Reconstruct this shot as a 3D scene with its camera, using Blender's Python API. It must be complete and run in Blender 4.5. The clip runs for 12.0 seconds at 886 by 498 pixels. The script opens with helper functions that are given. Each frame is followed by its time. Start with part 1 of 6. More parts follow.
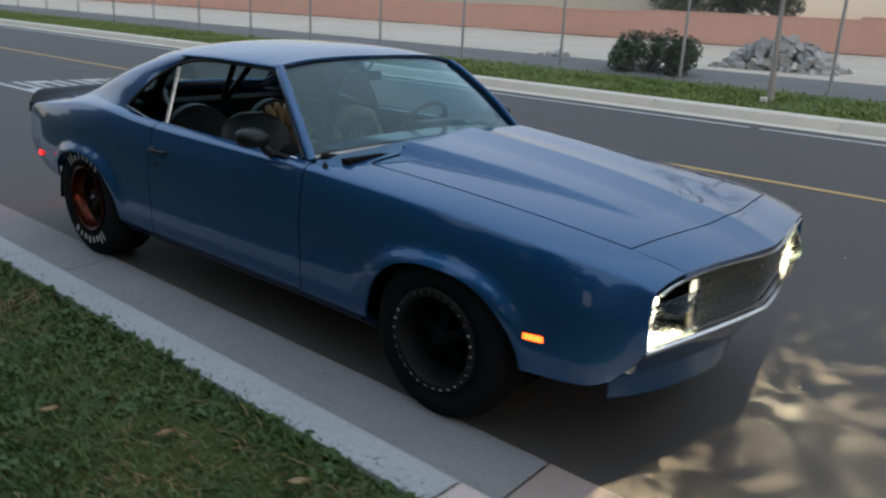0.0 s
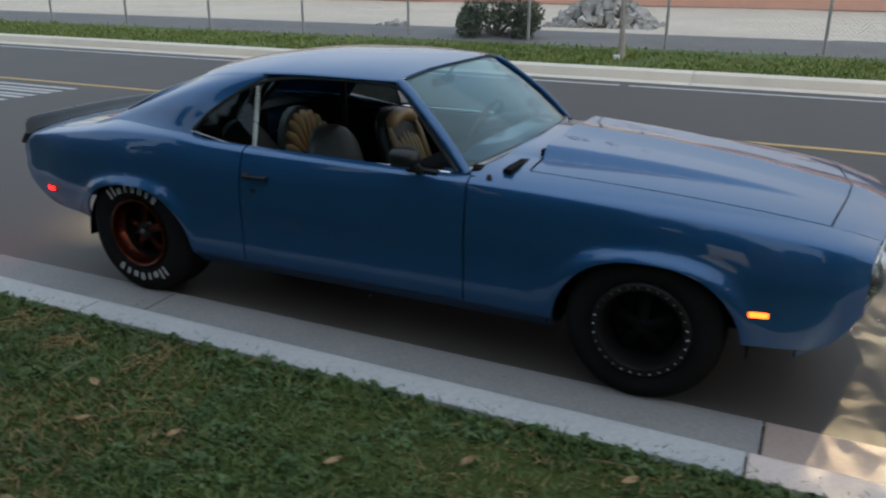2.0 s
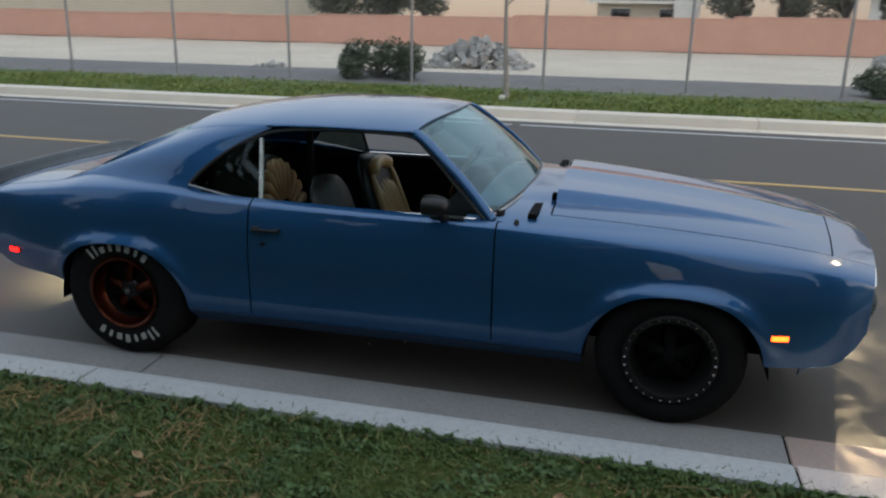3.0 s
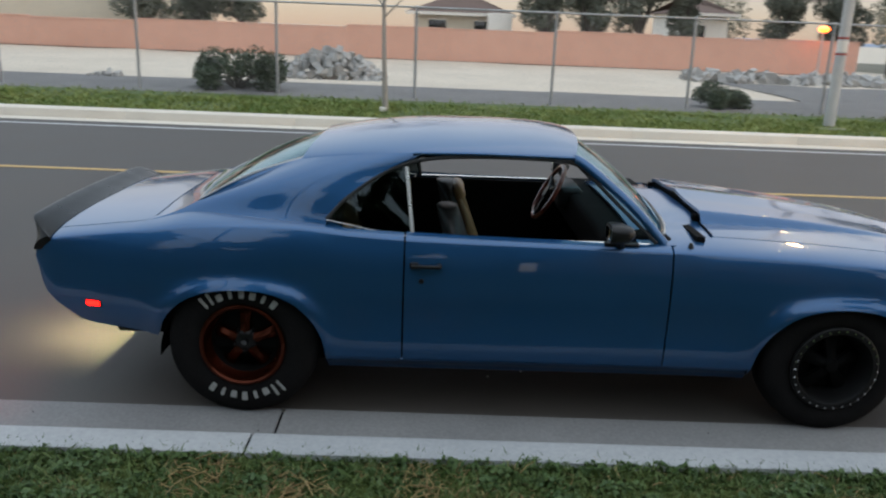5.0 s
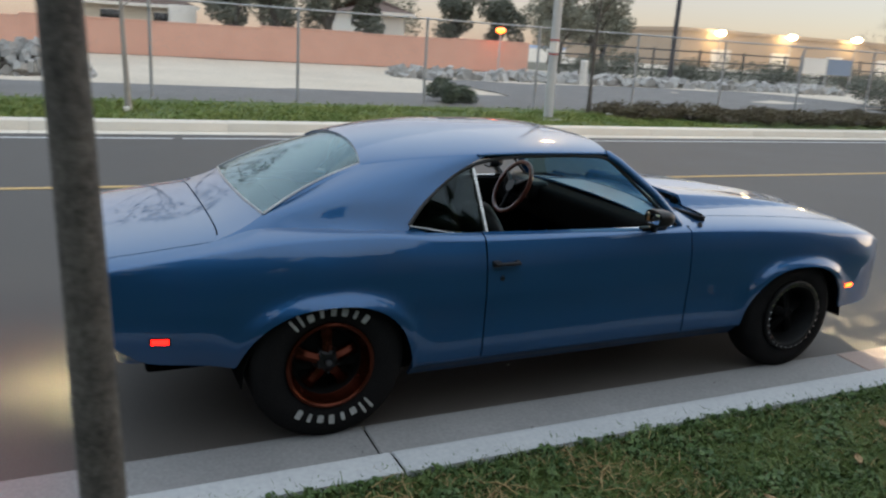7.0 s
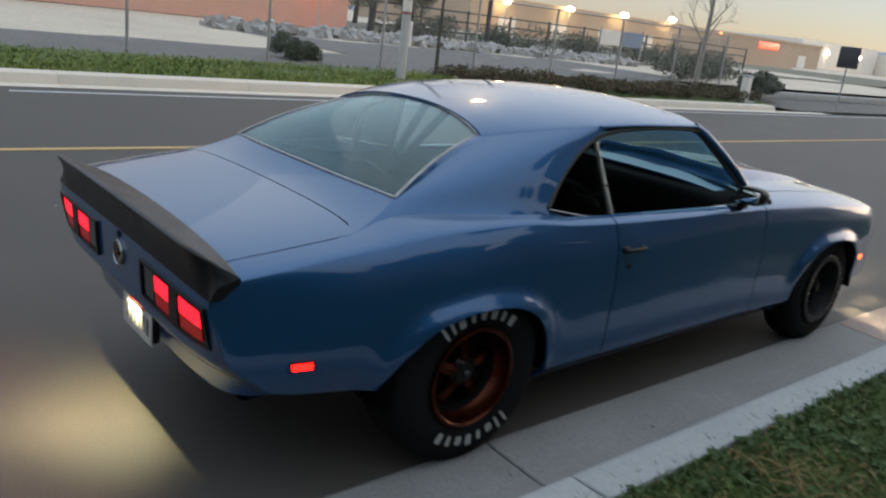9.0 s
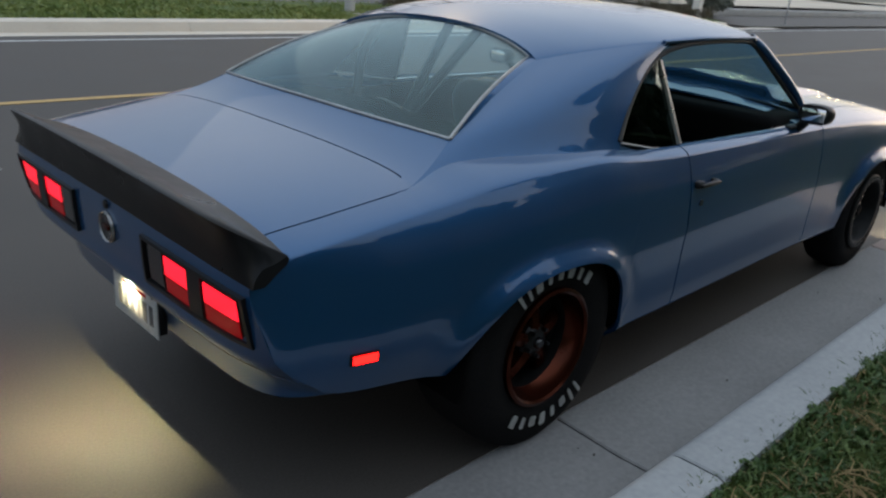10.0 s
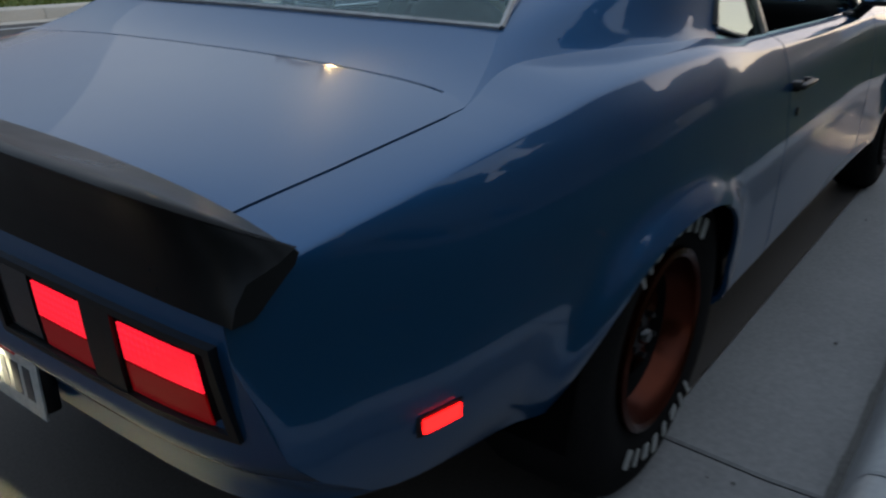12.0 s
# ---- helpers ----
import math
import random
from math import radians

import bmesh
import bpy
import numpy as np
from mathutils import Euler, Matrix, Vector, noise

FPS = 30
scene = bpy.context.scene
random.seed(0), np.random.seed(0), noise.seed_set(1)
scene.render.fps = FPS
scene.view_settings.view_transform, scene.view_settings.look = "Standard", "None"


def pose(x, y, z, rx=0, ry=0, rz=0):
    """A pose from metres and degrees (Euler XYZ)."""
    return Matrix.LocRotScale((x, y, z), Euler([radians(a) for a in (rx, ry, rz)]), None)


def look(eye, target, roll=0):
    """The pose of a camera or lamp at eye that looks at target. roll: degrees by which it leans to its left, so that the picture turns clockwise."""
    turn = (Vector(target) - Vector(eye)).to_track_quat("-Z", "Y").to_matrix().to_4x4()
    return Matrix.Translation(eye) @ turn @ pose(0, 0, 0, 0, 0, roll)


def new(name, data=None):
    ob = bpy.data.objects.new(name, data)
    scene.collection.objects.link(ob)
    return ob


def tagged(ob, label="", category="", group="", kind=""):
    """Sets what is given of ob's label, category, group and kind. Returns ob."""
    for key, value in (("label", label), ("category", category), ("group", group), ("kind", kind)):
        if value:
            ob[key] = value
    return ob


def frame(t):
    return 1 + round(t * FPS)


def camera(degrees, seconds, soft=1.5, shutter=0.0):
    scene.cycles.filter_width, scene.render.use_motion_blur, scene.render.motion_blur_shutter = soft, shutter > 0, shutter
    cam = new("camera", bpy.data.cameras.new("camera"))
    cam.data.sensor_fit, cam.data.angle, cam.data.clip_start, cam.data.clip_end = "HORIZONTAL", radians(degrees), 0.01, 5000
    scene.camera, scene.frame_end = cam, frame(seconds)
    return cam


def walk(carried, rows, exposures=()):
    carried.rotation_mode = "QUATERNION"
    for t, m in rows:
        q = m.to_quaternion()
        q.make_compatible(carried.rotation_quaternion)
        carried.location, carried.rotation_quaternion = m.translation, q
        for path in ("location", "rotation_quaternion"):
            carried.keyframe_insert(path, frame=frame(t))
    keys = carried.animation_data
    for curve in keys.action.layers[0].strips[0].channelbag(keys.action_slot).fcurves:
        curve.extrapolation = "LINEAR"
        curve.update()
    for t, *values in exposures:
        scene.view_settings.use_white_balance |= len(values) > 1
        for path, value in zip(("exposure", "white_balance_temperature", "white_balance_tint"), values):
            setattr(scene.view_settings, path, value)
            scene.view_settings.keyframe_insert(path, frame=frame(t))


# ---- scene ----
cam = camera(59.0, 12.0, soft=2.2, shutter=0.5)
PATH = [
    (0, (3.14, -2.964, 1.541), (1.916, -1.498, 0.946), 2.9),
    (0.5, (2.767, -3.179, 1.584), (1.63, -1.647, 0.983), -0.0),
    (1, (2.486, -3.4, 1.62), (1.435, -1.795, 1.052), 1.1),
    (1.5, (2.214, -3.688, 1.659), (1.392, -1.971, 1.044), 1.8),
    (2, (1.873, -3.869, 1.701), (1.076, -2.159, 1.037), 0.4),
    (2.5, (1.533, -4.012, 1.727), (0.856, -2.238, 1.1), 1.5),
    (3, (1.175, -4.184, 1.756), (0.706, -2.326, 1.185), 1.0),
    (3.5, (0.744, -4.213, 1.759), (0.38, -2.317, 1.235), 1.5),
    (3.7, (0.589, -4.21, 1.77), (0.242, -2.308, 1.258), 1.7),
    (5.5, (-0.987, -4.225, 1.775), (-0.718, -2.323, 1.22), 2.8),
    (6, (-1.438, -4.204, 1.767), (-0.954, -2.348, 1.201), 3.1),
    (6.5, (-1.859, -4.064, 1.761), (-1.267, -2.239, 1.195), 2.3),
    (7, (-2.302, -3.903, 1.725), (-1.477, -2.153, 1.214), 3.6),
    (7.2, (-2.427, -3.875, 1.729), (-1.542, -2.151, 1.232), 3.4),
    (8.8, (-3.221, -2.901, 1.562), (-1.956, -1.428, 1.084), 5.4),
    (9, (-3.217, -2.722, 1.572), (-1.95, -1.279, 1.013), 6.9),
    (9.5, (-3.193, -2.387, 1.466), (-1.927, -0.92, 0.971), 5.2),
    (10, (-3.165, -2.135, 1.447), (-1.823, -0.826, 0.747), 4.7),
    (10.5, (-3.073, -1.950, 1.334), (-1.697, -0.681, 0.629), 3.5),
    (11, (-2.954, -1.753, 1.289), (-1.568, -0.511, 0.557), 1.6),
    (11.5, (-2.881, -1.571, 1.236), (-1.400, -0.466, 0.471), 1.6),
    (12, (-2.781, -1.363, 1.112), (-1.293, -0.252, 0.369), 0.3),
]
walk(cam, [(t, look(eye, target, roll)) for t, eye, target, roll in PATH], exposures=[(0.0, 1.01, 6550, 10), (2.0, 1.14, 6750, 10), (3.5, 1.21, 6950, 10), (5.5, 1.47, 7050, 10), (7.2, 1.47, 7000, 10), (9.0, 1.18, 6900, 10), (10.0, 0.98, 6750, 10), (11.0, 0.70, 6600, 10), (12.0, 0.38, 6300, 10)])

# ---------------------------------------------------------------- light
world = bpy.data.worlds.new("dusk_sky")
scene.world = world
world.use_nodes = True
wn, wl = world.node_tree.nodes, world.node_tree.links
sky = wn.new("ShaderNodeTexSky")
sky.sky_type, sky.sun_disc = "NISHITA", False
sky.sun_elevation, sky.sun_rotation = radians(6.0), radians(110)
sky.air_density, sky.dust_density, sky.ozone_density = 1.0, 0.2, 3.0
wn["Background"].inputs[1].default_value = 0.05
wl.new(sky.outputs[0], wn["Background"].inputs[0])
# a thin even cloud layer over the clear sky: brightest overhead, pinkish and dimmer at the horizon
tex, sep, ramp, cloud, both_bg = (wn.new("ShaderNodeTexCoord"), wn.new("ShaderNodeSeparateXYZ"), wn.new("ShaderNodeValToRGB"), wn.new("ShaderNodeBackground"), wn.new("ShaderNodeAddShader"))
wl.new(tex.outputs["Generated"], sep.inputs[0])
wl.new(sep.outputs["Z"], ramp.inputs[0])
ramp.color_ramp.elements[0].position, ramp.color_ramp.elements[0].color = 0.0, (0.132, 0.100, 0.118, 1)
ramp.color_ramp.elements[1].position, ramp.color_ramp.elements[1].color = 1.0, (0.40, 0.485, 0.58, 1)
for at, col in ((0.10, (0.188, 0.147, 0.165, 1)), (0.30, (0.258, 0.276, 0.300, 1)), (0.58, (0.250, 0.318, 0.400, 1))):
    ramp.color_ramp.elements.new(at).color = col
# the afterglow low in the sky where the sun has gone down
dot, wide, low, both_f, tint = (wn.new("ShaderNodeVectorMath"), wn.new("ShaderNodeMapRange"), wn.new("ShaderNodeMapRange"), wn.new("ShaderNodeMath"), wn.new("ShaderNodeMix"))
dot.operation, dot.inputs[1].default_value = "DOT_PRODUCT", (0.955, -0.27, 0.13)
wl.new(tex.outputs["Generated"], dot.inputs[0])
wide.interpolation_type = low.interpolation_type = "SMOOTHSTEP"
wide.inputs["From Min"].default_value, wide.inputs["From Max"].default_value = 0.80, 1.0
low.inputs["From Min"].default_value, low.inputs["From Max"].default_value = 0.0, 0.50
low.inputs["To Min"].default_value, low.inputs["To Max"].default_value = 1.0, 0.0
wl.new(dot.outputs["Value"], wide.inputs["Value"]), wl.new(sep.outputs["Z"], low.inputs["Value"])
both_f.operation = "MULTIPLY"
wl.new(wide.outputs[0], both_f.inputs[0]), wl.new(low.outputs[0], both_f.inputs[1])
tint.data_type = "RGBA"
tint.inputs["B"].default_value = (1.50, 1.14, 0.90, 1)
wl.new(both_f.outputs[0], tint.inputs["Factor"]), wl.new(ramp.outputs[0], tint.inputs["A"])
# the whole sky is lighter towards the sunset than away from it
side, shade = wn.new("ShaderNodeMapRange"), wn.new("ShaderNodeVectorMath")
side.inputs["From Min"].default_value, side.inputs["From Max"].default_value = -1.0, 1.0
side.inputs["To Min"].default_value, side.inputs["To Max"].default_value = 1.0, 0.88
wl.new(sep.outputs["X"], side.inputs["Value"])
shade.operation = "SCALE"
wl.new(tint.outputs["Result"], shade.inputs[0]), wl.new(side.outputs[0], shade.inputs["Scale"])
wl.new(shade.outputs["Vector"], cloud.inputs[0])
cloud.inputs[1].default_value = 1.0
wl.new(wn["Background"].outputs[0], both_bg.inputs[0])
wl.new(cloud.outputs[0], both_bg.inputs[1])
wl.new(both_bg.outputs[0], wn["World Output"].inputs[0])

sun_data = bpy.data.lights.new("sun", "SUN")
sun_data.energy, sun_data.angle, sun_data.color = 0.30, radians(150), (1.0, 0.92, 0.83)
sun = new("sun", sun_data)
sun.matrix_world = look((24, -9, 24), (0, 0, 0))


# ---------------------------------------------------------------- materials
def node_mat(name):
    m = bpy.data.materials.new(name)
    m.use_nodes = True
    nt = m.node_tree
    return m, nt, nt.nodes["Principled BSDF"]


def surf(name, c1, c2=None, rough=0.6, metal=0.0, scale=6.0, fine=60.0, bump=0.0, bump_scale=80.0,
         coat=0.0, spec=0.5, rough_var=0.1, island=0.0, objrand=0.0):
    """Two colours mixed by coarse and fine noise, in metres, with optional relief."""
    m, nt, b = node_mat(name)
    n, l = nt.nodes, nt.links
    c2 = c2 or c1
    tc = n.new("ShaderNodeTexCoord")
    geo = n.new("ShaderNodeNewGeometry")
    pos = geo.outputs["Position"]
    n1, n2 = n.new("ShaderNodeTexNoise"), n.new("ShaderNodeTexNoise")
    n1.inputs["Scale"].default_value, n2.inputs["Scale"].default_value = scale, fine
    n1.inputs["Detail"].default_value, n2.inputs["Detail"].default_value = 4, 3
    l.new(pos, n1.inputs["Vector"]), l.new(pos, n2.inputs["Vector"])
    add = n.new("ShaderNodeMath")
    add.operation = "ADD"
    l.new(n1.outputs["Fac"], add.inputs[0]), l.new(n2.outputs["Fac"], add.inputs[1])
    last = add.outputs[0]
    if island or objrand:
        a2 = n.new("ShaderNodeMath")
        a2.operation, a2.inputs[1].default_value = "MULTIPLY_ADD", island or objrand
        if island:
            l.new(geo.outputs["Random Per Island"], a2.inputs[0])
        else:
            oi = n.new("ShaderNodeObjectInfo")
            l.new(oi.outputs["Random"], a2.inputs[0])
        l.new(last, a2.inputs[2])
        a3 = n.new("ShaderNodeMath")
        a3.operation, a3.inputs[1].default_value = "SUBTRACT", (island or objrand) / 2
        l.new(a2.outputs[0], a3.inputs[0])
        last = a3.outputs[0]
    ramp = n.new("ShaderNodeMapRange")
    ramp.inputs["From Min"].default_value, ramp.inputs["From Max"].default_value = 0.65, 1.35
    l.new(last, ramp.inputs["Value"])
    mix = n.new("ShaderNodeMix")
    mix.data_type = "RGBA"
    mix.inputs["A"].default_value, mix.inputs["B"].default_value = (*c1, 1), (*c2, 1)
    l.new(ramp.outputs[0], mix.inputs["Factor"])
    l.new(mix.outputs["Result"], b.inputs["Base Color"])
    rr = n.new("ShaderNodeMapRange")
    rr.inputs["To Min"].default_value, rr.inputs["To Max"].default_value = max(0.02, rough - rough_var), min(1, rough + rough_var)
    l.new(n1.outputs["Fac"], rr.inputs["Value"])
    l.new(rr.outputs[0], b.inputs["Roughness"])
    b.inputs["Metallic"].default_value = metal
    b.inputs["Coat Weight"].default_value = coat
    b.inputs["Coat Roughness"].default_value = 0.03
    b.inputs["Coat IOR"].default_value = 1.50
    b.inputs["Specular IOR Level"].default_value = spec
    if bump:
        n3, bp = n.new("ShaderNodeTexNoise"), n.new("ShaderNodeBump")
        n3.inputs["Scale"].default_value, n3.inputs["Detail"].default_value = bump_scale, 4
        bp.inputs["Strength"].default_value, bp.inputs["Distance"].default_value = min(1, bump * 60), bump
        l.new(pos, n3.inputs["Vector"]), l.new(n3.outputs["Fac"], bp.inputs["Height"])
        l.new(bp.outputs[0], b.inputs["Normal"])
    return m


def glow(name, color, strength, base=(0.3, 0.3, 0.3), cells=0):
    m, nt, b = node_mat(name)
    b.inputs["Base Color"].default_value = (*base, 1)
    b.inputs["Emission Color"].default_value = (*color, 1)
    b.inputs["Emission Strength"].default_value = strength
    b.inputs["Roughness"].default_value = 0.25
    if cells:
        n, l = nt.nodes, nt.links
        geo, vor, mr = n.new("ShaderNodeNewGeometry"), n.new("ShaderNodeTexVoronoi"), n.new("ShaderNodeMapRange")
        vor.inputs["Scale"].default_value, vor.inputs["Randomness"].default_value = cells, 0.0
        l.new(geo.outputs["Position"], vor.inputs["Vector"]), l.new(vor.outputs["Distance"], mr.inputs["Value"])
        mr.inputs["From Max"].default_value = 0.6
        mr.inputs["To Min"].default_value, mr.inputs["To Max"].default_value = strength * 1.25, strength * 0.6
        l.new(mr.outputs[0], b.inputs["Emission Strength"])
    return m


def glass_mat(name, tint, ior=1.5):
    """Thin sheet glass: tinted see-through with a clear gloss that grows at grazing angles."""
    m, nt, b = node_mat(name)
    n, l = nt.nodes, nt.links
    n.remove(b)
    through_, gloss, mix, fres = (n.new("ShaderNodeBsdfTransparent"), n.new("ShaderNodeBsdfGlossy"), n.new("ShaderNodeMixShader"), n.new("ShaderNodeLayerWeight"))
    power, scaled = n.new("ShaderNodeMath"), n.new("ShaderNodeMath")
    through_.inputs[0].default_value = (*tint, 1)
    gloss.inputs["Color"].default_value, gloss.inputs["Roughness"].default_value = (0.80, 0.96, 1.0, 1), 0.01
    fres.inputs["Blend"].default_value = 0.5
    f0 = ((ior - 1) / (ior + 1)) ** 2
    power.operation, power.inputs[1].default_value = "POWER", 4.0
    scaled.operation, scaled.inputs[1].default_value, scaled.inputs[2].default_value = "MULTIPLY_ADD", 0.9 - f0, f0
    l.new(fres.outputs["Facing"], power.inputs[0]), l.new(power.outputs[0], scaled.inputs[0])
    l.new(scaled.outputs[0], mix.inputs[0]), l.new(through_.outputs[0], mix.inputs[1]), l.new(gloss.outputs[0], mix.inputs[2])
    l.new(mix.outputs[0], n["Material Output"].inputs[0])
    return m


M_paint = surf("blue_paint", (0.0100, 0.072, 0.182), (0.0120, 0.079, 0.198), rough=0.33, metal=0.55, coat=1.0, spec=0.25, scale=3, fine=900, rough_var=0.04)
M_black = surf("satin_black", (0.006, 0.006, 0.007), (0.010, 0.010, 0.010), rough=0.36, spec=0.28, scale=8)
M_spoiler = surf("spoiler_black", (0.004, 0.004, 0.004), (0.007, 0.007, 0.007), rough=0.30, spec=0.20, scale=8)
M_black_gloss = surf("gloss_black", (0.010, 0.010, 0.011), rough=0.15, coat=0.5)
M_rubber = surf("tyre_rubber", (0.006, 0.006, 0.006), (0.013, 0.012, 0.012), rough=0.85, spec=0.06, scale=9, fine=120, bump=0.0006, bump_scale=260)
M_seal = surf("rubber_seal", (0.010, 0.010, 0.010), rough=0.6)
# near-black: shade in openings, gaps and under the body is put in the colour
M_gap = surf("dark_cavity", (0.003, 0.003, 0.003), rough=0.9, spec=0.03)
M_chrome = surf("chrome", (0.70, 0.70, 0.70), (0.6, 0.6, 0.6), rough=0.12, metal=1.0, scale=12)
M_dull_metal = surf("dull_metal", (0.42, 0.42, 0.41), (0.30, 0.30, 0.30), rough=0.42, metal=0.9, scale=10)
M_copper = surf("copper_anodised", (0.085, 0.018, 0.007), (0.060, 0.013, 0.006), rough=0.24, metal=0.85, scale=14, fine=150)
M_wheel_black = surf("wheel_black", (0.005, 0.005, 0.005), (0.008, 0.008, 0.008), rough=0.5, spec=0.18)
# deeper copy of the wheel black: shade inside the dish is in the colour
M_wheel_recess = surf("wheel_dark", (0.003, 0.003, 0.003), (0.005, 0.005, 0.005), rough=0.6, spec=0.06)
M_far_kerb = surf("far_kerb_concrete", (0.56, 0.50, 0.42), (0.66, 0.60, 0.51), rough=0.85, scale=1.6, fine=45, bump=0.001, bump_scale=160, objrand=0.25)
M_letter = surf("tyre_white", (0.36, 0.36, 0.34), (0.22, 0.22, 0.21), rough=0.8, scale=40, fine=200)
M_leather = surf("black_leather", (0.012, 0.013, 0.013), (0.024, 0.025, 0.024), rough=0.45, spec=0.3, scale=20, fine=200, bump=0.0005, bump_scale=350)
M_trim_black = surf("cabin_black", (0.005, 0.005, 0.005), (0.008, 0.008, 0.008), rough=0.8, spec=0.06)
M_grille = surf("grille_metal", (0.60, 0.60, 0.57), (0.42, 0.42, 0.40), rough=0.30, metal=0.9, scale=40)
M_tan = surf("tan_leather", (0.46, 0.30, 0.14), (0.36, 0.23, 0.11), rough=0.4, scale=20, fine=150)
M_wood = surf("red_wood", (0.20, 0.05, 0.03), (0.13, 0.03, 0.02), rough=0.3, coat=0.6, scale=30)
M_glass = glass_mat("windscreen_glass", (0.55, 0.70, 0.72), ior=1.58)
M_glass_rear = glass_mat("rear_glass", (0.74, 0.84, 0.84), ior=1.33)
M_tint = glass_mat("tinted_glass", (0.30, 0.33, 0.32), ior=1.42)
M_mirror = surf("mirror_glass", (0.8, 0.82, 0.84), rough=0.05, metal=1.0, rough_var=0.02)
# pale silver picked so the recess floor and side wall appear lit
M_reflector = surf("lamp_reflector", (0.75, 0.74, 0.68), (0.6, 0.6, 0.55), rough=0.3, metal=0.4, scale=20)
M_red = glow("tail_lamp_red", (1.0, 0.012, 0.030), 1.25, (0.15, 0.0, 0.0), cells=95)
M_red_dim = glow("tail_lamp_dim", (1.0, 0.0, 0.004), 0.07, (0.05, 0.002, 0.002))
M_red_mark = glow("side_marker_red", (1.0, 0.007, 0.006), 3.6, (0.2, 0.0, 0.0))
M_amber = glow("side_marker_amber", (1.0, 0.072, 0.010), 4.4, (0.5, 0.15, 0.01))
# see-through glass with noise blotches, to pattern the headlamp light on the road
M_beam_mask = glass_mat("fluted_lens", (1.0, 1.0, 1.0), ior=1.3)
fn, fl = M_beam_mask.node_tree.nodes, M_beam_mask.node_tree.links
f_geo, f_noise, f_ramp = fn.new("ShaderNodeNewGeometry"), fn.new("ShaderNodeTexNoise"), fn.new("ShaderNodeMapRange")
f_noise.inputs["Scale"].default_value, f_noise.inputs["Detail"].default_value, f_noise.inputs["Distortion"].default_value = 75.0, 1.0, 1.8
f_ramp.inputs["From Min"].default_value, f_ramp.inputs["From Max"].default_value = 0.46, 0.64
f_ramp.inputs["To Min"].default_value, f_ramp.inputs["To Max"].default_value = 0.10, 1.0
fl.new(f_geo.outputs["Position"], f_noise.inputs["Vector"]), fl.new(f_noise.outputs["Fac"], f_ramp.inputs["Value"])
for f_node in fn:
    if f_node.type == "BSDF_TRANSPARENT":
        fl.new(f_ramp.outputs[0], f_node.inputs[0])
M_head = glow("headlamp_white", (1.0, 0.93, 0.72), 5, (0.8, 0.8, 0.75))
M_plate_lamp = glow("plate_lamp_white", (1.0, 0.95, 0.80), 5)
M_plate = surf("plate_white", (0.50, 0.50, 0.47), (0.36, 0.36, 0.34), rough=0.4, scale=30)

M_asphalt = surf("asphalt", (0.040, 0.034, 0.029), (0.078, 0.067, 0.058), rough=0.62, spec=0.38, scale=0.9, fine=130, bump=0.002, bump_scale=170)
M_concrete = surf("concrete", (0.33, 0.32, 0.30), (0.46, 0.45, 0.42), rough=0.85, scale=2.2, fine=70, bump=0.001, bump_scale=160, objrand=0.35)
M_kerb = surf("kerb_concrete", (0.29, 0.30, 0.305), (0.385, 0.39, 0.39), rough=0.85, scale=1.6, fine=45, bump=0.001, bump_scale=160, objrand=0.25)
M_gutter = surf("gutter_concrete", (0.165, 0.163, 0.161), (0.24, 0.235, 0.23), rough=0.85, scale=1.7, fine=60, bump=0.001, bump_scale=160, objrand=0.25)
M_gutter_pink = surf("pinkish_gutter_concrete", (0.255, 0.195, 0.170), (0.33, 0.26, 0.23), rough=0.85, scale=1.7, fine=60, bump=0.001, bump_scale=160)
M_kerb_pink = surf("pinkish_kerb_concrete", (0.42, 0.35, 0.32), (0.52, 0.44, 0.40), rough=0.85, scale=1.6, fine=45, bump=0.001, bump_scale=160)
M_gutter_dark = surf("gutter_dirt", (0.075, 0.073, 0.069), (0.14, 0.136, 0.128), rough=0.95, scale=7, fine=60, bump=0.002, bump_scale=120)
M_line_white = surf("road_paint_white", (0.36, 0.36, 0.36), (0.55, 0.55, 0.54), rough=0.7, scale=5, fine=60)
M_line_yellow = surf("road_paint_yellow", (0.40, 0.26, 0.10), (0.52, 0.34, 0.13), rough=0.7, scale=5, fine=60)
M_soil = surf("verge_soil", (0.022, 0.040, 0.008), (0.062, 0.066, 0.020), rough=0.95, spec=0.1, scale=3, fine=60, bump=0.01, bump_scale=30)
M_turf = surf("turf", (0.045, 0.085, 0.018), (0.095, 0.115, 0.035), rough=0.95, scale=4, fine=50, bump=0.012, bump_scale=40)
M_dirt = surf("pale_dirt", (0.47, 0.40, 0.32), (0.61, 0.53, 0.43), rough=0.95, scale=0.35, fine=8, bump=0.02, bump_scale=5)
M_gravel = surf("dark_gravel", (0.120, 0.114, 0.110), (0.195, 0.187, 0.180), rough=0.95, scale=1.5, fine=25, bump=0.02, bump_scale=25)
M_wallpink = surf("pink_block", (0.62, 0.345, 0.255), (0.70, 0.40, 0.305), rough=0.9, scale=1.5, fine=30, objrand=0.3)
M_beige = surf("beige_stucco", (0.55, 0.48, 0.38), (0.62, 0.55, 0.44), rough=0.9, scale=1, fine=20)
# stucco toned down to set how bright the added houses mirror
M_drab_pale = surf("weathered_stucco", (0.27, 0.25, 0.22), (0.33, 0.305, 0.27), rough=0.9, scale=1, fine=20)
M_rooftile = surf("brown_roof", (0.10, 0.065, 0.05), (0.16, 0.10, 0.08), rough=0.9, scale=2, fine=15)
M_galv = surf("galvanised_steel", (0.30, 0.31, 0.31), (0.42, 0.42, 0.42), rough=0.5, metal=0.6, scale=3, fine=40)
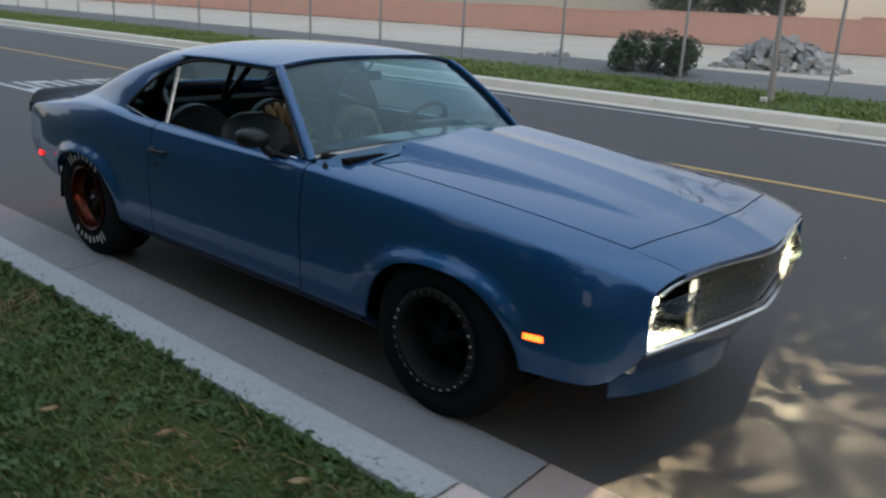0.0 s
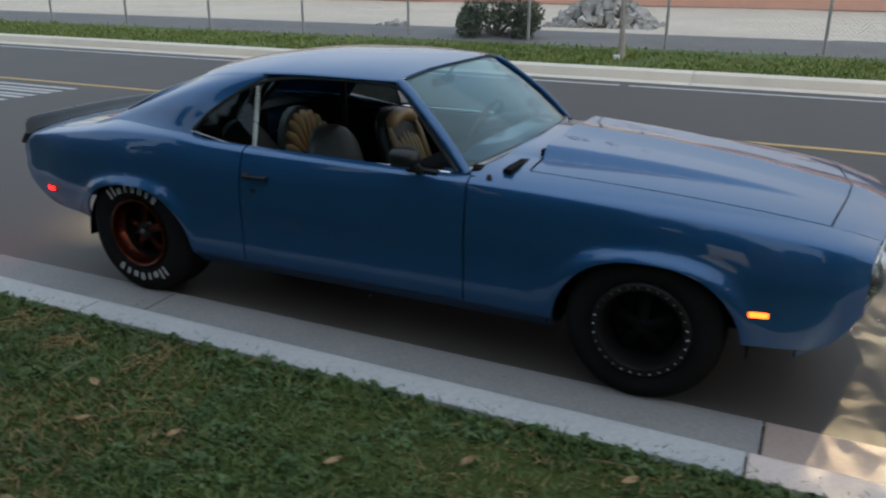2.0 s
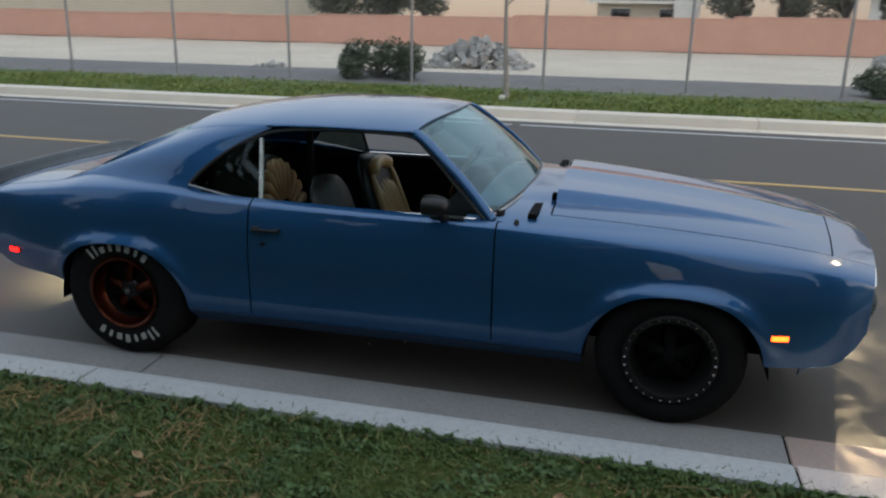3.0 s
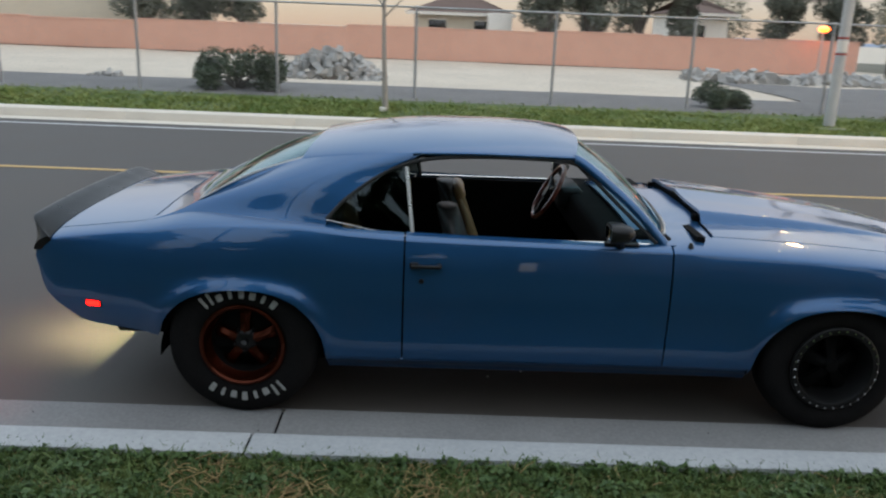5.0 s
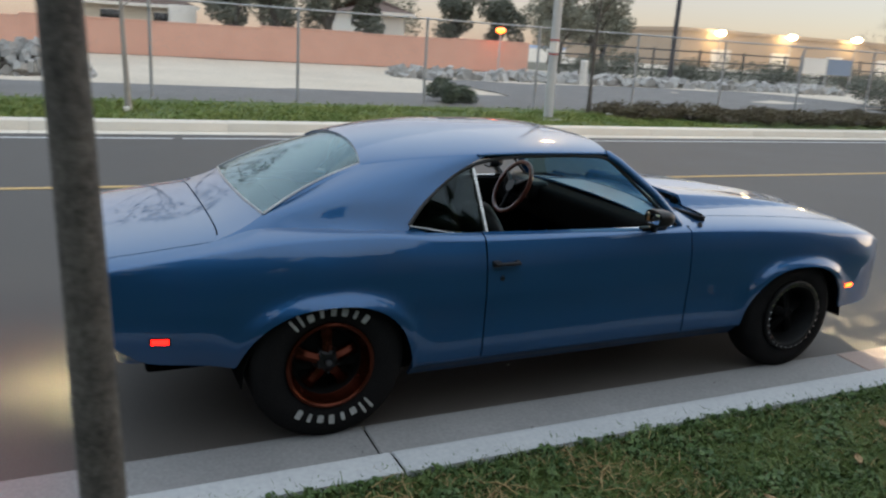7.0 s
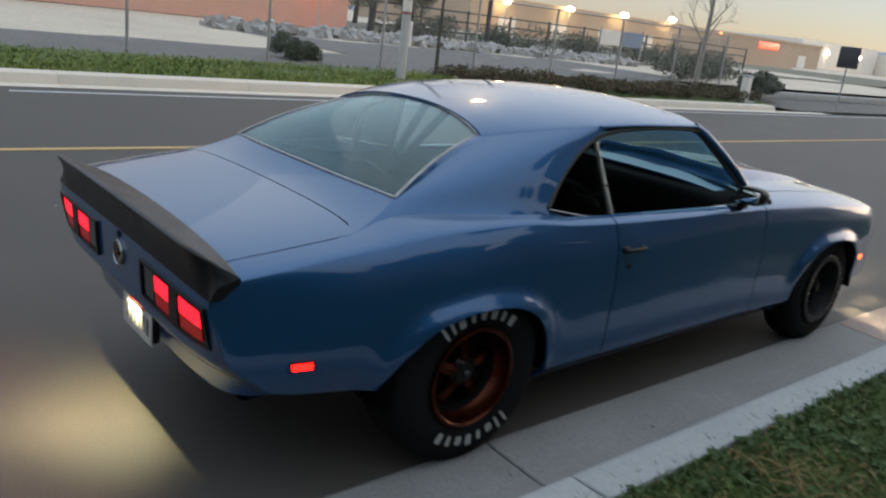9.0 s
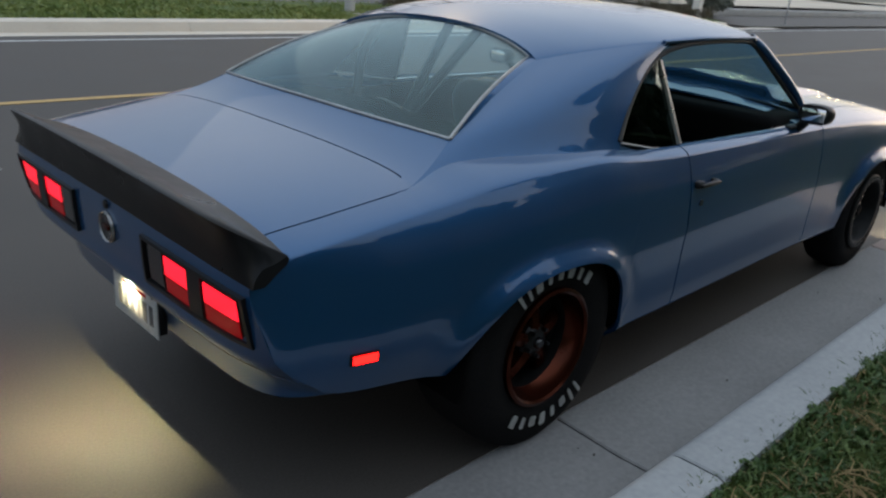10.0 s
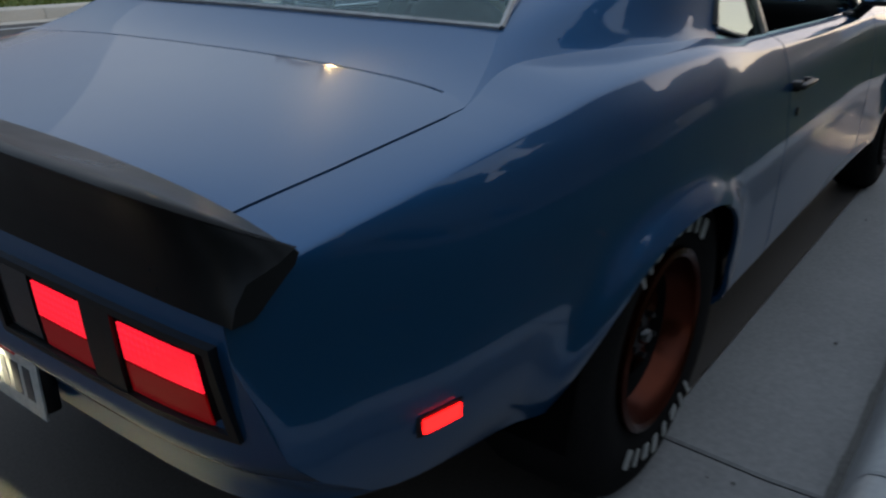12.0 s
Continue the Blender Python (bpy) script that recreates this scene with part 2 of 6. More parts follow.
M_pole = surf("grey_pole", (0.42, 0.42, 0.41), (0.52, 0.51, 0.49), rough=0.6, scale=3, fine=30)
M_rubble = surf("concrete_rubble", (0.28, 0.27, 0.255), (0.46, 0.445, 0.42), rough=0.9, scale=3, fine=30, island=0.5)
M_bark_pale = surf("pale_bark", (0.26, 0.23, 0.20), (0.38, 0.35, 0.31), rough=0.9, scale=8, fine=60, bump=0.004, bump_scale=50)
M_bark = surf("grey_bark", (0.040, 0.034, 0.030), (0.135, 0.118, 0.102), rough=0.9, scale=16, fine=80, bump=0.008, bump_scale=45)
M_leaf = surf("dark_leaf", (0.020, 0.040, 0.014), (0.055, 0.080, 0.030), rough=0.7, scale=4, fine=20, island=0.5)
M_leaf_shrub = surf("shrub_leaf", (0.045, 0.065, 0.040), (0.095, 0.120, 0.075), rough=0.8, scale=4, fine=20, island=0.5)
# greyed leaf: distance haze is mixed into this colour
M_leaf_grey = surf("grey_leaf", (0.085, 0.095, 0.075), (0.15, 0.155, 0.120), rough=0.8, scale=2, fine=10, island=0.5)
# paler far leaf: the haze before distant trees is put in the colour
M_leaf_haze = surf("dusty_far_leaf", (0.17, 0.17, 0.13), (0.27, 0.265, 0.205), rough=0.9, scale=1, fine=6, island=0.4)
M_scrub = surf("scrub_ground", (0.12, 0.115, 0.085), (0.20, 0.185, 0.14), rough=0.95, scale=0.5, fine=9, bump=0.02, bump_scale=8)
M_leaf_brown = surf("brown_hedge", (0.070, 0.050, 0.030), (0.115, 0.100, 0.055), rough=0.8, scale=3, fine=15, island=0.5)
M_grass = surf("grass_blade", (0.018, 0.056, 0.006), (0.082, 0.118, 0.022), rough=0.65, scale=3.2, fine=11, island=0.5)
M_clover = surf("clover_leaf", (0.024, 0.062, 0.010), (0.066, 0.112, 0.022), rough=0.6, scale=6, fine=30, island=0.5)
M_straw = surf("dry_grass", (0.16, 0.095, 0.038), (0.30, 0.21, 0.09), rough=0.8, scale=5, fine=30, island=0.6)
M_grass_far = surf("far_grass", (0.11, 0.185, 0.034), (0.25, 0.27, 0.075), rough=0.7, scale=1.2, fine=6, island=0.4)
M_dry = surf("dry_leaf", (0.16, 0.09, 0.04), (0.30, 0.20, 0.10), rough=0.8, scale=30, island=0.6)
M_white_wall = surf("white_wall", (0.70, 0.66, 0.60), (0.78, 0.73, 0.66), rough=0.8, scale=0.3, fine=3)
M_tanwall = surf("tan_warehouse_wall", (0.42, 0.31, 0.22), (0.50, 0.38, 0.28), rough=0.85, scale=0.2, fine=3)
M_sign = surf("dark_sign", (0.05, 0.05, 0.055), rough=0.6)
# blue-grey with distance haze in it; the banner cloth shares it
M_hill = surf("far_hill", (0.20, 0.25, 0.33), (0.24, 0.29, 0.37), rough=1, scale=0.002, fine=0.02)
M_lamp_orange = glow("sodium_lamp", (1.0, 0.11, 0.006), 5.0)
M_street_lamp = glow("street_lamp_lens", (1.0, 0.62, 0.26), 100.0)
M_lamp_white = glow("warm_white_lamp", (1.0, 0.78, 0.42), 14.0)
M_sign_orange = glow("lit_sign_orange", (1.0, 0.09, 0.01), 0.8)


# ---------------------------------------------------------------- mesh helpers
def part(name, bm, material, parent=None, label="", sharp=32.0, smooth=True):
    """Links a bmesh as one mesh object under a thing or under a part."""
    me = bpy.data.meshes.new(name)
    bm.to_mesh(me)
    bm.free()
    return link(name, me, material, parent, label, sharp, smooth)


def link(name, me, material, parent=None, label="", sharp=32.0, smooth=True):
    me.materials.append(material)
    if smooth:
        me.polygons.foreach_set("use_smooth", [True] * len(me.polygons))
        me.set_sharp_from_angle(angle=radians(sharp))
    ob = new(name, me)
    ob.parent = parent
    if label:
        ob["label"] = label
    return ob


def empty(name, x=0.0, y=0.0, z=0.0):
    e = new(name)
    e.empty_display_size = 0.1
    e.location = (x, y, z)
    return e


def curve(xs, ys):
    """A smooth monotone cubic through a few stations."""
    xs, ys = np.array(xs, float), np.array(ys, float)
    h, d = np.diff(xs), np.diff(ys) / np.diff(xs)
    m = np.zeros(len(xs))
    m[0], m[-1] = d[0], d[-1]
    for i in range(1, len(xs) - 1):
        if d[i - 1] * d[i] > 0:
            w1, w2 = 2 * h[i] + h[i - 1], h[i] + 2 * h[i - 1]
            m[i] = (w1 + w2) / (w1 / d[i - 1] + w2 / d[i])

    def f(x):
        x = min(max(x, xs[0]), xs[-1])
        i = min(int(np.searchsorted(xs, x, "right")) - 1, len(xs) - 2)
        t = (x - xs[i]) / h[i]
        return float((1 + 2 * t) * (1 - t) ** 2 * ys[i] + t * (1 - t) ** 2 * h[i] * m[i]
                     + t * t * (3 - 2 * t) * ys[i + 1] + t * t * (t - 1) * h[i] * m[i + 1])
    return f


def mirror(ps):
    return [[(x, -y, z) for x, y, z in row] for row in ps]


def sheet(rows, out, thick=0.0):
    """A grid of points as a surface whose normals point along out, made thick inwards."""
    bm = bmesh.new()
    vs = [[bm.verts.new(p) for p in row] for row in rows]
    for a, b in zip(vs, vs[1:]):
        for i in range(len(a) - 1):
            q = [a[i], a[i + 1], b[i + 1], b[i]]
            co = {tuple(round(c, 5) for c in v.co) for v in q}
            if len(co) == 4:
                bm.faces.new(q)
    bmesh.ops.remove_doubles(bm, verts=bm.verts, dist=1e-5)
    bm.normal_update()
    s = sum((f.normal.dot(Vector(out)) * f.calc_area() for f in bm.faces), 0.0)
    if s < 0:
        bmesh.ops.reverse_faces(bm, faces=bm.faces)
    if thick:
        bm.normal_update()
        bmesh.ops.solidify(bm, geom=bm.faces[:] + bm.edges[:] + bm.verts[:], thickness=thick)
    bm.normal_update()
    return bm


def box(x0, x1, y0, y1, z0, z1, bevel=0.0, seg=2, bm=None):
    bm = bm or bmesh.new()
    got = bmesh.ops.create_cube(bm, size=1, matrix=Matrix.Translation(((x0 + x1) / 2, (y0 + y1) / 2, (z0 + z1) / 2)) @ Matrix.Diagonal((x1 - x0, y1 - y0, z1 - z0, 1)))
    if bevel:
        es = {e for v in got["verts"] for e in v.link_edges}
        bmesh.ops.bevel(bm, geom=list(es), offset=bevel, segments=seg, affect="EDGES", profile=0.5)
    return bm


def tube(points, radii, n=8, bm=None, cap=True):
    """A round bar through points; radii one number or one a point."""
    bm = bm or bmesh.new()
    pts = [Vector(p) for p in points]
    rs = radii if isinstance(radii, (list, tuple)) else [radii] * len(pts)
    rings, side = [], None
    for i, p in enumerate(pts):
        d = (pts[min(i + 1, len(pts) - 1)] - pts[max(i - 1, 0)]).normalized()
        if side is None:
            side = d.orthogonal().normalized()
        side = (side - d * side.dot(d)).normalized()
        up = d.cross(side)
        rings.append([bm.verts.new(p + rs[i] * (math.cos(a) * side + math.sin(a) * up)) for a in [2 * math.pi * k / n for k in range(n)]])
    for a, b in zip(rings, rings[1:]):
        for k in range(n):
            bm.faces.new((a[k], a[(k + 1) % n], b[(k + 1) % n], b[k]))
    if cap:
        bm.faces.new(rings[0][::-1]), bm.faces.new(rings[-1])
    return bm


def lathe(profile, n=48, closed=False, bm=None):
    """Turns (radius, y) round the y axis."""
    bm = bm or bmesh.new()
    rings = [[bm.verts.new((r * math.cos(a), y, r * math.sin(a))) for a in [2 * math.pi * k / n for k in range(n)]] for r, y in profile]
    pairs = list(zip(rings, rings[1:])) + ([(rings[-1], rings[0])] if closed else [])
    for a, b in pairs:
        for k in range(n):
            bm.faces.new((a[k], a[(k + 1) % n], b[(k + 1) % n], b[k]))
    bmesh.ops.recalc_face_normals(bm, faces=bm.faces)
    return bm


def smooth_path(points, per=6):
    """Catmull-Rom through 3D points."""
    p = [Vector(q) for q in points]
    p = [2 * p[0] - p[1]] + p + [2 * p[-1] - p[-2]]
    out = []
    for i in range(1, len(p) - 2):
        for k in range(per):
            t = k / per
            a, b, c, d = p[i - 1:i + 3]
            out.append(0.5 * (2 * b + (c - a) * t + (2 * a - 5 * b + 4 * c - d) * t * t + (3 * b - 3 * c + d - a) * t ** 3))
    return out + [p[-2]]


# ---------------------------------------------------------------- the car
AXF, AXR = 1.373, -1.373
Wm = curve([-2.345, -2.27, -2.15, -2.0, -1.7, -1.37, -1.0, -0.6, 0.0, 0.6, 1.0, 1.37, 1.7, 1.9, 2.03, 2.12, 2.17],
           [0.752, 0.785, 0.808, 0.838, 0.868, 0.884, 0.884, 0.88, 0.872, 0.866, 0.870, 0.876, 0.870, 0.856, 0.828, 0.785, 0.745])
Wsh = curve([-2.345, -2.27, -2.0, -1.4, -0.95, -0.6, 0.0, 0.6, 1.2, 1.8, 2.0, 2.12, 2.17],
            [0.744, 0.768, 0.794, 0.822, 0.836, 0.838, 0.838, 0.838, 0.842, 0.826, 0.796, 0.757, 0.738])
Zsh = curve([-2.345, -2.255, -2.1, -1.8, -1.45, -1.15, -0.85, -0.5, 0.0, 0.5, 1.0, 1.5, 1.85, 2.05, 2.12, 2.17],
            [0.738, 0.787, 0.812, 0.850, 0.882, 0.888, 0.862, 0.850, 0.846, 0.842, 0.828, 0.800, 0.768, 0.735, 0.715, 0.694])
Zc = curve([-2.345, -2.1, -1.8, -1.62, -1.2, 0.3, 0.55, 0.8, 1.2, 1.6, 1.9, 2.05, 2.16, 2.29],
           [0.838, 0.868, 0.910, 0.950, 0.965, 0.925, 0.922, 0.915, 0.900, 0.872, 0.838, 0.812, 0.788, 0.742])


def skew(x, xc, hw):
    """The rear wheel opening reaches further back than forward."""
    return hw * 1.12 if xc < 0 and x < xc else hw


def arch(x, xc, hw, top):
    u = abs(x - xc) / skew(x, xc, hw)
    return 0.25 + (top - 0.25) * max(0.0, 1 - u ** 2.5) ** (1 / 2.1) if u < 1 else -1.0


Zlow = curve([-2.345, -2.29, -2.2, -2.12, -1.95, -1.70, -1.45, -1.35, 1.35, 1.45, 1.70, 2.0, 2.08, 2.13, 2.17], [0.72, 0.545, 0.46, 0.405, 0.385, 0.352, 0.330, 0.262, 0.262, 0.315, 0.335, 0.352, 0.385, 0.44, 0.50])
FA, RA = (1.378, 0.392, 0.622), (-1.362, 0.374, 0.622)


def z_bottom(x):
    return max(Zlow(x), arch(x, *FA), arch(x, *RA))


def side_y(x, z):
    wm, ws, zs = Wm(x), Wsh(x), Zsh(x)
    q = min(max((z - 0.26) / (zs - 0.26), 0), 1)
    y = wm - (wm - ws) * max(0, (q - 0.38) / 0.62) ** 4.0 - 0.006 * max(0, 1 - q / 0.60) ** 1.3 - 0.046 * max(0, 1 - q / 0.11) ** 2
    y += 0.004 * math.exp(-((z - 0.60) / 0.040) ** 2)
    if x < -1.6:
        y -= 1.25 * min(1.0, (-1.6 - x) / 0.25) * max(0.0, 0.57 - z) ** 2
    for xc, hw, top in (FA, RA):
        dx, dz = (x - xc) / skew(x, xc, hw), (z - 0.30) / (top - 0.30)
        rad = (abs(dx) ** 2.4 + max(dz, 0) ** 2.4) ** (1 / 2.4)
        y += 0.032 * min(1.0, max(0.15, (z - 0.34) / 0.20)) * math.exp(-((max(rad, 1.0) - 1.0) / 0.115) ** 2)
    return y


def top_z(x, r):
    zs, zc = Zsh(x), Zc(x)
    return zs + (zc - zs) * max(0.0, 1 - abs(r) ** 2.7) ** (1 / 1.7)


def hood_ridge(y):
    """A folded ridge down the middle of the hood and the header."""
    return 0.016 * max(0.0, 1 - y / 0.20) ** 1.3


def hood_z(x, r):
    """The hood: the top with a raised cowl and a crease down the middle."""
    y = abs(r) * Wsh(x)
    k = min(max((1.90 - x) / 1.06, 0), 1)
    outer = 0.39 + 0.10 * k
    inner = outer - 0.030 - 0.030 * k
    s = min(max((outer - y) / (outer - inner), 0), 1)
    s = s ** 1.15 * (1.5 - 0.5 * s * s)
    return top_z(x, r) + 0.054 * k ** 0.8 * s + hood_ridge(y) - 0.001


def arch_xs(x0, x1, step=0.045):
    xs = set(np.linspace(x0, x1, max(2, int((x1 - x0) / step) + 1)).round(4))
    for xc, hw, top in (FA, RA):
        xs |= {round(float(xc + skew(xc + math.cos(a), xc, hw) * math.cos(a)), 4) for a in np.linspace(0, math.pi, 33)}
    return sorted(x for x in xs if x0 <= x <= x1)


def flank(x0, x1, r_end, low=None, ts=15, rs=9, x_round=None):
    """Rows along x of the body's side, from the lower edge over the shoulder to r_end(x)."""
    rows = []
    for x in arch_xs(x0, x1):
        zb = low(x) if low else z_bottom(x)
        zs = Zsh(x)
        row = [(x, -side_y(x, zb + (zs - zb) * t), zb + (zs - zb) * t) for t in np.linspace(0, 1, ts)]
        re = r_end(x)
        for k in range(1, rs + 1):
            r = 1 - (1 - re) * (k / rs) ** 1.7
            xx = x + (2.288 - 0.118 * r ** 1.25 - 2.170) * max(0.0, (x - 2.03) / 0.138)
            row.append((xx, -r * Wsh(x), top_z(xx, r)))
        rows.append(row)
    return rows


car = empty("car")
tagged(car, "blue muscle coupe with black spoiler, lamps lit, parked at the kerb", "car")


def both(name, rows, material, parent, thick=0.012, label="", out=(0, -1, 0.6)):
    a = part(name, sheet(rows, out, thick), material, parent, label)
    b = part(name, sheet(mirror(rows), (out[0], -out[1], out[2]), thick), material, parent, label)
    return a, b


DOOR_R, DOOR_F = -0.637, 0.572
belt = lambda x: 0.938
both("front_fender", flank(DOOR_F + 0.004, 2.168, lambda x: 0.80 if x > 0.80 else 0.80 + 0.155 * min(1, (0.80 - x) / 0.22)), M_paint, car)
doors = both("door", flank(DOOR_R, DOOR_F - 0.004, belt, low=lambda x: 0.302), M_paint, car)
both("rocker_panel", [[(x, -side_y(x, z) + 0.9 * max(0.0, 0.262 - z), z) for z in np.linspace(0.226, 0.296, 7)] for x in np.linspace(-0.985, 0.985, 30)], M_paint, car)
both("quarter_panel", flank(-2.336, DOOR_R - 0.008, lambda x: 0.873 if x < -1.838 else (0.79 if x < -1.05 else 0.80 + 0.145 * min(1, (x + 1.05) / 0.12))), M_paint, car)

# hood, header and cowl
HOOD_X0 = 0.80
hood_front = lambda r: 2.088 - 0.078 * (abs(r) / 0.79) ** 1.3
nose_x = lambda r: 2.288 - 0.118 * abs(r) ** 1.25
rs_hood = [-0.788 + 1.576 * k / 110 for k in range(111)]
hood = part("hood", sheet([[(x, r * Wsh(x), hood_z(x, r)) for r in rs_hood for x in [HOOD_X0 + (hood_front(r) - HOOD_X0) * u]] for u in np.linspace(0, 1, 40)], (0, 0, 1), 0.016), M_paint, car, "raised-cowl hood", sharp=22)
part("header_panel", sheet([[(x, r * Wsh(min(x, 2.168)) / 0.788 * 0.799, top_z(x, r) + hood_ridge(abs(r) * 0.8) * (1 - 0.6 * u) - 0.001) for r in rs_hood for x in [hood_front(r) + 0.006 + (nose_x(r) - hood_front(r) - 0.006) * u]] for u in np.linspace(0, 1, 10)], (0, 0, 1), 0.02), M_paint, car, sharp=22)
part("cowl_panel", sheet([[(x, r * Wsh(x), top_z(x, r) - 0.005 + 0.020 * max(0.0, 1 - (abs(r) / 0.56) ** 4) * (x - 0.42) / 0.376) for r in np.linspace(-0.93, 0.93, 63)] for x in np.linspace(0.42, 0.796, 12)], (0, 0, 1), 0.01), M_paint, car)
# solid black blocks give the hood's rear openings their shade
part("cowl_vent", box(0.803, 0.82, -0.43, 0.43, 0.905, 0.955), M_gap, car, "black block standing for the shaded opening at the rear of the hood")
for s in (-1, 1):
    part("vent_mouth", box(0.772, 0.802, s * 0.425 - 0.022, s * 0.425 + 0.022, 0.900, 0.938, 0.008, 3), M_gap, car, "black block standing for the shaded air intake at the hood's rear corner")
    part("hood_gap", tube([(0.798, s * y, top_z(0.798, y / Wsh(0.798)) + 0.0005) for y in np.linspace(0.46, 0.655, 7)], 0.004, 6), M_gap, car)
part("header_moulding", tube([(nose_x(r) + 0.002, r * Wsh(2.168), top_z(nose_x(r), r) - 0.022) for r in np.linspace(-0.97, 0.97, 41)], 0.006, 6), M_chrome, car)

# deck
lid_x0 = lambda r: -1.800 - 0.034 * (abs(r) / 0.868) ** 14
rs_deck = [-0.868 + 1.736 * k / 48 for k in range(49)]
part("trunk_lid", sheet([[(x, r * Wsh(x), top_z(x, r) + 0.001) for r in rs_deck for x in [-2.33 + (lid_x0(r) - 0.0040 + 2.33) * u]] for u in np.linspace(0, 1, 16)], (0, 0, 1), 0.014), M_paint, car)
glass_foot = lambda f: (-1.644 + 0.032 * abs(f) ** 2.5, 0.612 * f, 0.974 - 0.008 * f * f)


def deck_pt(u, f):
    """The panel between the trunk lid (u = 0) and the foot of the rear window (u = 1)."""
    r = 0.865 * f
    a = (lid_x0(r) + 0.003, r * Wsh(lid_x0(r)), top_z(lid_x0(r), r) + 0.0005)
    b = glass_foot(f)
    return (a[0] + (b[0] - a[0]) * u, a[1] + (b[1] - a[1]) * u, a[2] + (b[2] - 0.002 - a[2]) * (0.55 * u + 0.45 * u * u))


rows = [[deck_pt(u, -1 + k / 24) for k in range(49)] for u in np.linspace(0, 1.04, 14)]
part("rear_deck", sheet(rows, (0, 0, 1), 0.012), M_paint, car)

# tail panel
tail_x = curve([0.33, 0.40, 0.455, 0.495, 0.53, 0.56, 0.62, 0.70, 0.80], [-2.222, -2.240, -2.256, -2.312, -2.335, -2.333, -2.338, -2.342, -2.338])
edge_x = curve([0.40, 0.405, 0.46, 0.545, 0.62, 0.72, 0.80], [-2.115, -2.12, -2.20, -2.288, -2.315, -2.336, -2.336])


def tail(r, z):
    """The tail panel; at r = 1 it meets the quarter panel's rear edge."""
    f, ze = abs(r) ** 9, max(z, 0.405)
    return (tail_x(z) * (1 - f) + edge_x(ze) * f, r * (side_y(edge_x(ze), ze) - 0.002), z)


tail_low = lambda r: 0.335 + 0.072 * abs(r) ** 4
part("tail_panel", sheet([[tail(r, tail_low(r) + (0.752 - 0.014 * abs(r) ** 6 - tail_low(r)) * v) for r in np.linspace(-1, 1, 73)] for v in np.linspace(0, 1, 30)], (-1, 0, 0), 0.012), M_paint, car)

# spoiler: a lip whose section sweeps across the tail
rows = []
for q in [math.sin(a) for a in np.linspace(-math.pi / 2, math.pi / 2, 61)]:
    e, sg = abs(q), (-1 if q < 0 else 1)
    end = max(0.0, (e - 0.80) / 0.20)
    k = end ** 2.2
    yb, yl = 0.764 * e, 0.780 * e
    xb, zb = tail(min(1.0, yb / 0.757), 0.745)[0] - 0.003, 0.742 - 0.006 * e
    xl = (-2.392 + 0.016 * e * e) * (1 - k) - 2.262 * k
    zl = (0.890 - 0.020 * e * e) * (1 - k) + 0.806 * k
    xd = -2.245 - 0.010 * e
    zd = top_z(xd, min(0.985, yl / Wsh(xd))) + 0.003
    zl = max(zl, zd + 0.004)
    mix = lambda t, h: (xb + (xl - xb) * t, zb + (zl - zb) * h)
    top = lambda t, h: (xl + (xd - xl) * t, zl + (zd - zl) * h)
    sec = [(xb, zb), mix(0.08, 0.30), mix(0.30, 0.60), mix(0.72, 0.86), (xl + 0.002, zl - 0.008 * (1 - k)), (xl, zl - 0.003 * (1 - k)), (xl + 0.005, zl), top(0.18, 0.06), top(0.45, 0.42), top(0.75, 0.82), (xd, zd), (xd + 0.002, zd - 0.03), (xb + 0.03, zb)]
    ys = [yb, yb, yb, yl, yl, yl, yl, yl, yl, yl, yl, yb, yb]
    row = [(x, sg * y, z) for (x, z), y in zip(sec, ys)]
    rows.append(row + row[:1])
bm = sheet(rows, (-1, 0, 0.5))
bmesh.ops.holes_fill(bm, edges=[e for e in bm.edges if e.is_boundary])
bmesh.ops.recalc_face_normals(bm, faces=bm.faces)
part("rear_spoiler", bm, M_spoiler, car, "satin black ducktail spoiler", sharp=40)

# tail lamps
for s in (-1, 1):
    tl = lambda y0, y1, z0, z1, d, dx=0.0: sheet([[(tail(s * y / 0.757, z)[0] - dx, s * y, z) for y in np.linspace(y0, y1, 8)] for z in np.linspace(z0, z1, 4)], (-1, 0, 0), d)
    bezel = part("tail_lamp", tl(0.240, 0.724, 0.580, 0.698, 0.014, 0.003), M_gap, car, "black-framed tail lamp with red lenses")
    for y0, y1, z0, z1 in ((0.232, 0.732, 0.695, 0.705), (0.232, 0.732, 0.570, 0.580), (0.232, 0.244, 0.580, 0.695), (0.720, 0.732, 0.580, 0.695)):
        part("bezel", tl(y0, y1, z0, z1, 0.018, 0.012), M_black, bezel)
    part("reverse_lens", tl(0.250, 0.340, 0.586, 0.690, 0.004, 0.005), M_black_gloss, bezel)
    part("divider", tl(0.480, 0.546, 0.580, 0.695, 0.014, 0.010), M_black, bezel)
    for y0, y1 in ((0.352, 0.476), (0.552, 0.694)):
        part("dim_lens", tl(y0, y1, 0.584, 0.628, 0.004, 0.005), M_red_dim, bezel)
        part("lit_lens", tl(y0, y1, 0.631, 0.683, 0.004, 0.0055), M_red, bezel, "glowing red lens")

bm = lathe([(0.001, 0), (0.030, 0.004), (0.036, 0.006), (0.043, 0.004), (0.046, -0.006)], 32)
bmesh.ops.transform(bm, matrix=pose(tail_x(0.65) - 0.003, 0, 0.655, 0, 0, 90), verts=bm.verts)
emblem = part("emblem", bm, M_black_gloss, car, "round dark emblem with a pale rim")
bm = lathe([(0.041, 0.004), (0.0435, 0.0075), (0.046, 0.0)], 32)
